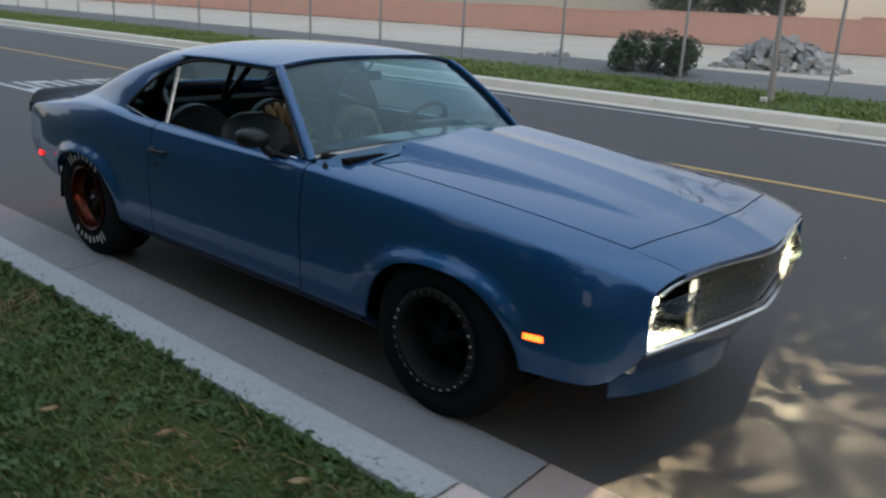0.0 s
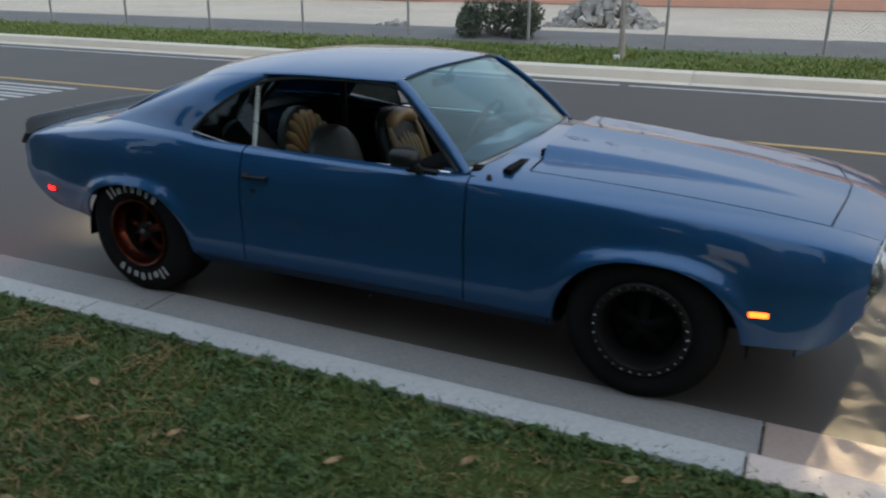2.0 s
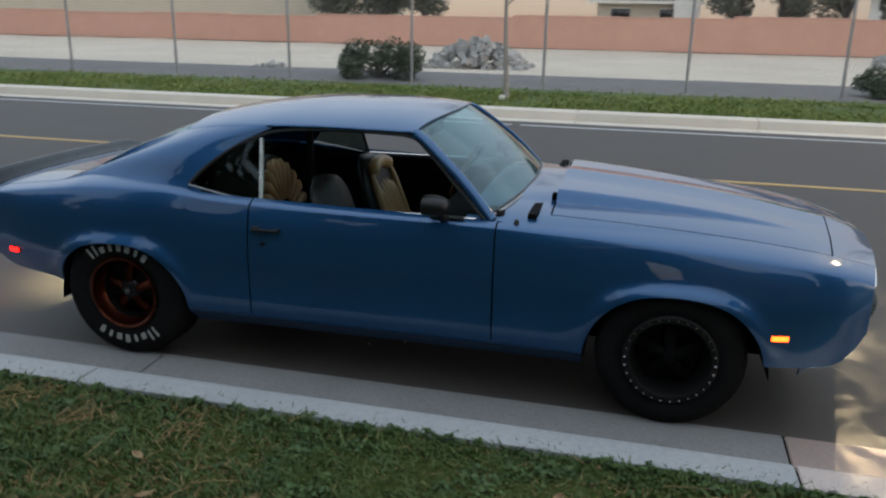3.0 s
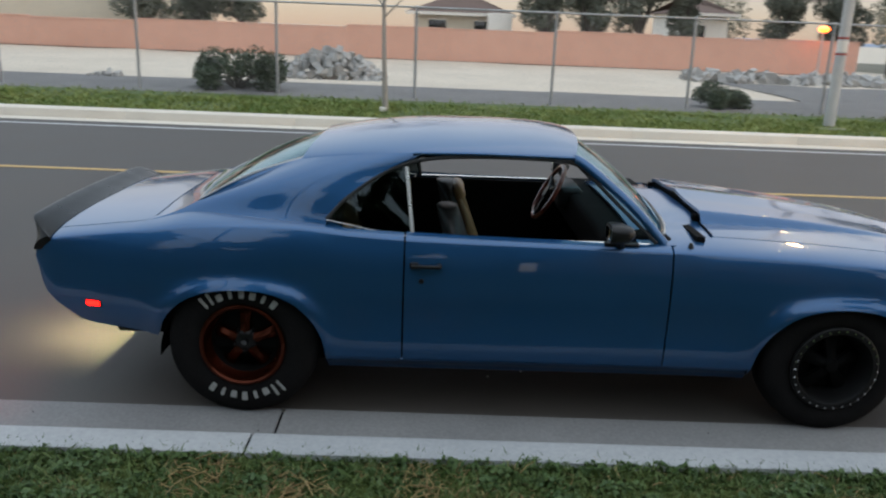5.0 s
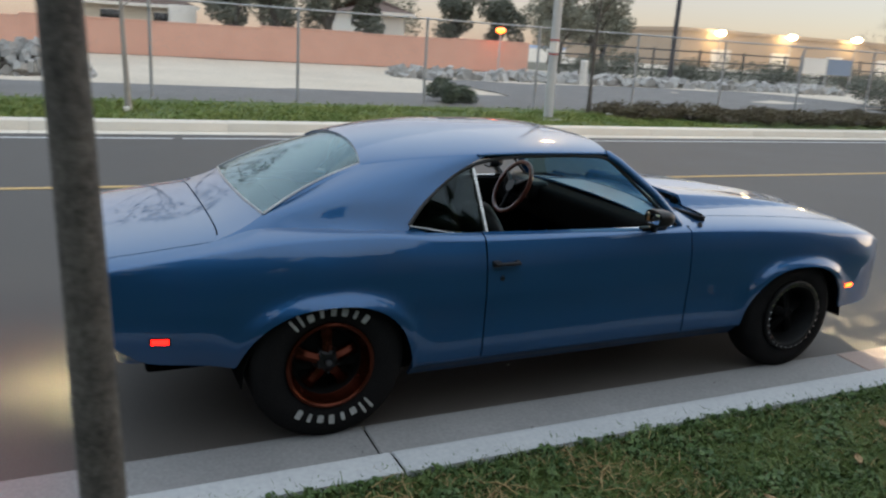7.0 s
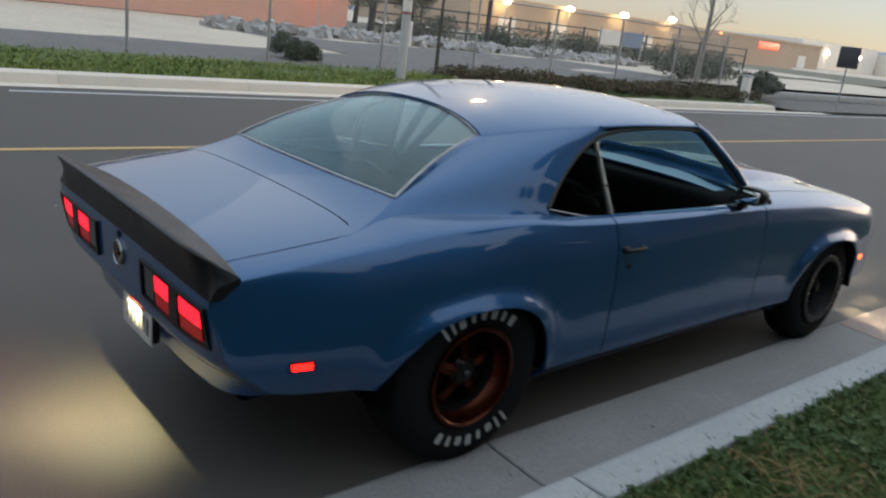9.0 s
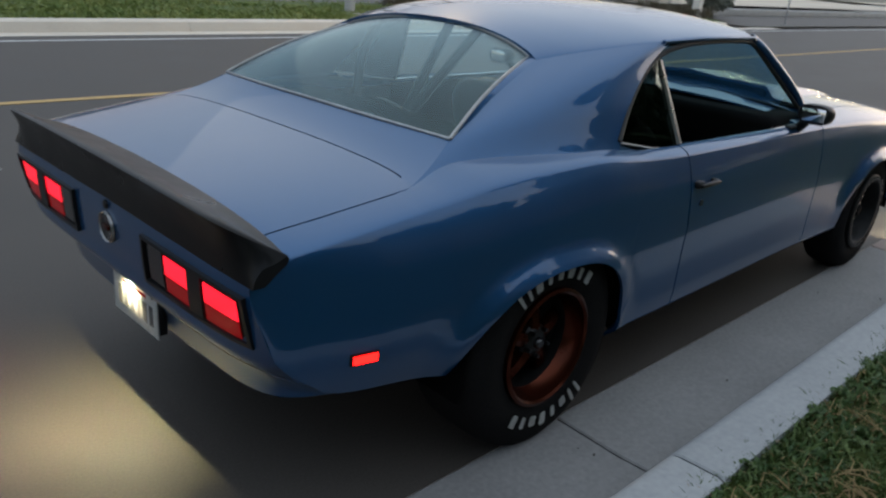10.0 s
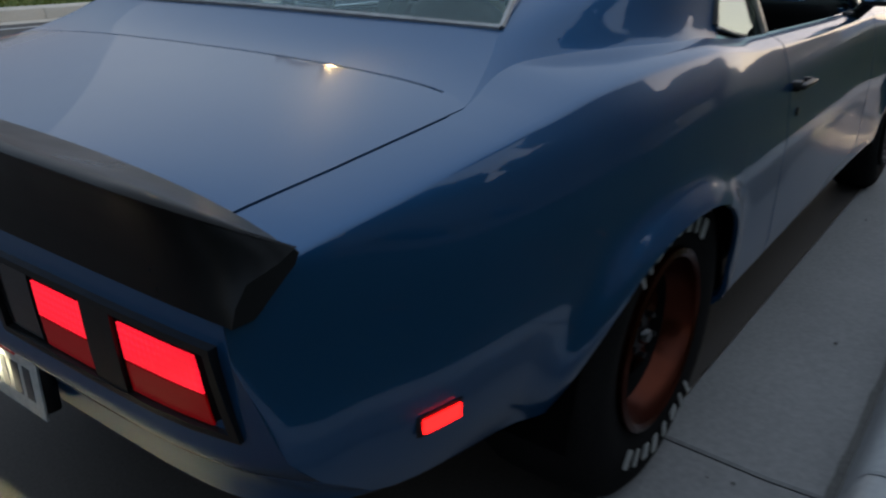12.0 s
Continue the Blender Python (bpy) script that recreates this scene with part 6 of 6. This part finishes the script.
for k in range(12):
    part("post", box(2.85 * k - 0.04, 2.85 * k + 0.04, -0.04, 0.04, -0.1, 1.6, 0.01), M_sign, rail_fence)
for z in (0.55, 1.05, 1.50):
    part("rail", box(0, 31.4, -0.02, 0.02, z - 0.035, z + 0.035), M_sign, rail_fence)
tagged(part("utility_pole", tube([(21.3, 24.0, 0.3), (21.3, 24.0, 4), (21.3, 24.0, 8.5)], [0.11, 0.10, 0.08], 12), M_sign), "tall dark utility pole beyond the fence", "pole")
ped = tagged(empty("utility_pedestal", 20.6, 10.75, 0.15), "small white utility pedestal at the corner", "pedestal")
part("body", box(-0.14, 0.14, -0.11, 0.11, 0.06, 0.78, 0.03, 3), M_white_wall, ped)
part("pad", box(-0.3, 0.3, -0.25, 0.25, -0.04, 0.06, 0.02), M_concrete, ped)
part("cap", box(-0.16, 0.16, -0.13, 0.13, 0.78, 0.85, 0.02), M_pole, ped)
sign = tagged(empty("road_sign", 27.0, 10.6, 0.15), "dark square road sign seen from behind", "sign")
part("post", tube([(0, 0, -0.1), (0, 0, 2.1)], 0.03, 8), M_galv, sign)
part("plate", box(-0.03, -0.01, -0.38, 0.38, 1.42, 2.18, 0.02), M_sign, sign)
side_kerb = tagged(flat("side_street", 23, 400, [(10.0, 0.02), (14, 0.02), (22, 0.02), (30, 0.02)], M_asphalt, 4), "side street joining the road", "road", kind="structure")
for y in (13.9, 22.0):
    tagged(part("side_kerb", box(24.5, 120, y, y + 0.35, 0.0, 0.30, 0.02), M_concrete), "pale kerb of the side street", "kerb", kind="structure")
board = tagged(empty("banner", 31.0, 24.0, 0.4), "white and blue-grey banner on posts", "banner")
part("cloth", box(-1.9, -0.2, -0.02, 0.02, 0.90, 1.65), M_white_wall, board)
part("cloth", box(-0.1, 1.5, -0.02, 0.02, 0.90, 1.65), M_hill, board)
for yy in (-1.95, -0.15, 1.55):
    part("post", tube([(yy, 0, 0), (yy, 0, 1.75)], 0.04, 8), M_galv, board)

# ---------------------------------------------------------------- the distance
ware = tagged(empty("warehouse", 104, 120, 0), "long low tan warehouse lit by wall lamps", "warehouse")
part("wall", box(0, 150, 0, 40, 0, 6.6), M_tanwall, ware)
part("parapet", box(-0.3, 150.3, -0.3, 40, 6.6, 7.3), M_tanwall, ware)
for k in range(9):
    part("dock_door", box(8 + 16 * k, 13 + 16 * k, -0.15, 0.1, 0, 3.6), M_white_wall, ware)
white = tagged(empty("white_warehouse", 300, 150, 0), "white industrial building with warm wall lamps", "warehouse")
part("wall", box(0, 70, 0, 40, 0, 10.5), M_white_wall, white)
for k in range(4):
    part("wall_lamp", box(6 + 15 * k, 7.6 + 15 * k, -0.8, 0, 5.8, 7.0), M_lamp_white, white)
white2 = tagged(empty("white_warehouse", 372, 132, 0), "white industrial building with warm wall lamps", "warehouse")
part("wall", box(0, 90, 0, 40, 0, 9.0), M_white_wall, white2)
for k in range(5):
    part("wall_lamp", box(6 + 15 * k, 7.6 + 15 * k, -0.8, 0, 5.8, 7.0), M_lamp_white, white2)


def yard_lamp(x, y, h, m, size, label):
    e = tagged(empty("yard_lamp", x, y, 0), label, "lamp")
    part("mast", tube([(0, 0, 0), (0, 0, h)], min(0.10, 0.16 * size), 8), M_pole, e)
    bm = bmesh.new()
    bmesh.ops.create_uvsphere(bm, u_segments=12, v_segments=8, radius=size, matrix=Matrix.Translation((0, 0, h)) @ Matrix.Diagonal((1, 1, 0.6, 1)))
    part("lamp_head", bm, m, e)


for x, z in ((112, 6.6), (131, 6.9), (150, 7.4), (169, 8.1)):
    yard_lamp(x, 118, z, M_lamp_white, 0.95, "lit warm-white yard lamp on a mast")
yard_lamp(13.88, 26.1, 2.33, M_lamp_orange, 0.20, "lit orange sodium lamp")
yard_lamp(44.5, 60, 2.9, M_lamp_orange, 0.16, "small lit orange lamp")
yard_lamp(98, 60, 4.2, M_lamp_orange, 0.25, "small lit orange lamp")
shop = tagged(empty("lit_sign", 112, 62, 0), "glowing orange sign on a low building", "sign")
part("panel", box(0, 6, -0.3, 0.0, 3.0, 4.0, 0.2), M_sign_orange, shop)
part("building", box(-8, 12, 0, 10, 0, 3.6), M_tanwall, shop)
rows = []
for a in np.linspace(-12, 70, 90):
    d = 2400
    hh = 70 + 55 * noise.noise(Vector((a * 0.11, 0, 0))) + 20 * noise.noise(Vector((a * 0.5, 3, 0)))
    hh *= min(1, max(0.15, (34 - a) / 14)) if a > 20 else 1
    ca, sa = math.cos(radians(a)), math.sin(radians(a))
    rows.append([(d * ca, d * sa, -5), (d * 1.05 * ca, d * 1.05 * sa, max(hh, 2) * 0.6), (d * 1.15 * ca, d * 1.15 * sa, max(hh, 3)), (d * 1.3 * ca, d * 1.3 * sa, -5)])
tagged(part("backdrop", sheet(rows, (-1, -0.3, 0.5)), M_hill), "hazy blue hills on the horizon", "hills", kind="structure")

# out-of-view trees, houses and hedge on the camera's side, set to block sky and tone what mirrors in the paint
for k in range(26):
    x = -56 + 4.4 * k
    big_tree(x, (-18.0, -28.0, -30.0)[k % 3], -0.2, (8.5 if k % 3 == 0 and x > 3 else 15.0) + 3.5 * ((k * 7) % 4) / 3, (2.6 if k % 3 == 0 and x > 3 else 4.6), 4600, M_leaf, "out-of-view dark broad tree on the near side", 300 + k, 0.44)
for k, (x, y, h, w) in enumerate(((13, -10.8, 13.0, 4.2), (20, -12.5, 11.0, 3.8), (27, -12.0, 9.0, 3.2))):
    big_tree(x, y, -0.1, h, w, 9000, M_leaf, "out-of-view dark broad tree on the near side", 340 + k, 0.28)
# houses added to lift the reflection in the doors and front fender
for k, (x0, x1, h, m) in enumerate(((3.5, 17, 5.6, M_drab_pale), (20, 33, 3.2, M_beige), (37, 52, 5.4, M_beige), (56, 70, 3.2, M_drab_pale))):
    house("street_house", x0, x1, -24, 9, 0.0, h, 1.9, "unseen plain stucco house on the near side, added for reflections", m, ((2, 3.4, 1.0, 2.2), (6, 7.4, 1.0, 2.2)), True)
# solid hedge added to keep low sky out of the rear flank
hedge = tagged(empty("boundary_hedge", 0, -13.5, 0.1), "unseen tall dark hedge along the near side, blocking low sky", "hedge")
part("body", box(-70, 1.5, -0.7, 0.7, -0.1, 3.6, 0.2), M_leaf, hedge)
foliage("leaves", [(x, random.uniform(-0.5, 0.5), random.uniform(0.6, 3.9), 0.85) for x in np.arange(-70, 1.5, 0.45)], 10000, 0.16, 77, M_leaf, hedge)
for k in range(34):
    x, y = random.uniform(-3.6, 4.0), random.uniform(-3.2, -1.55)
    a = random.uniform(0, 6.28)
    bm = sheet([[(x + 0.035 * u * math.cos(a) - 0.016 * v * math.sin(a) * (1 - u * u), y + 0.035 * u * math.sin(a) + 0.016 * v * math.cos(a) * (1 - u * u), 0.142 + 0.008 * v * v + 0.004 * u) for v in (-1, 0, 1)] for u in np.linspace(-1, 1, 6)], (0, 0, 1), 0.001)
    tagged(part("fallen_leaf", bm, M_dry), "dry brown fallen leaf on the grass", "leaf", group="fallen leaves")
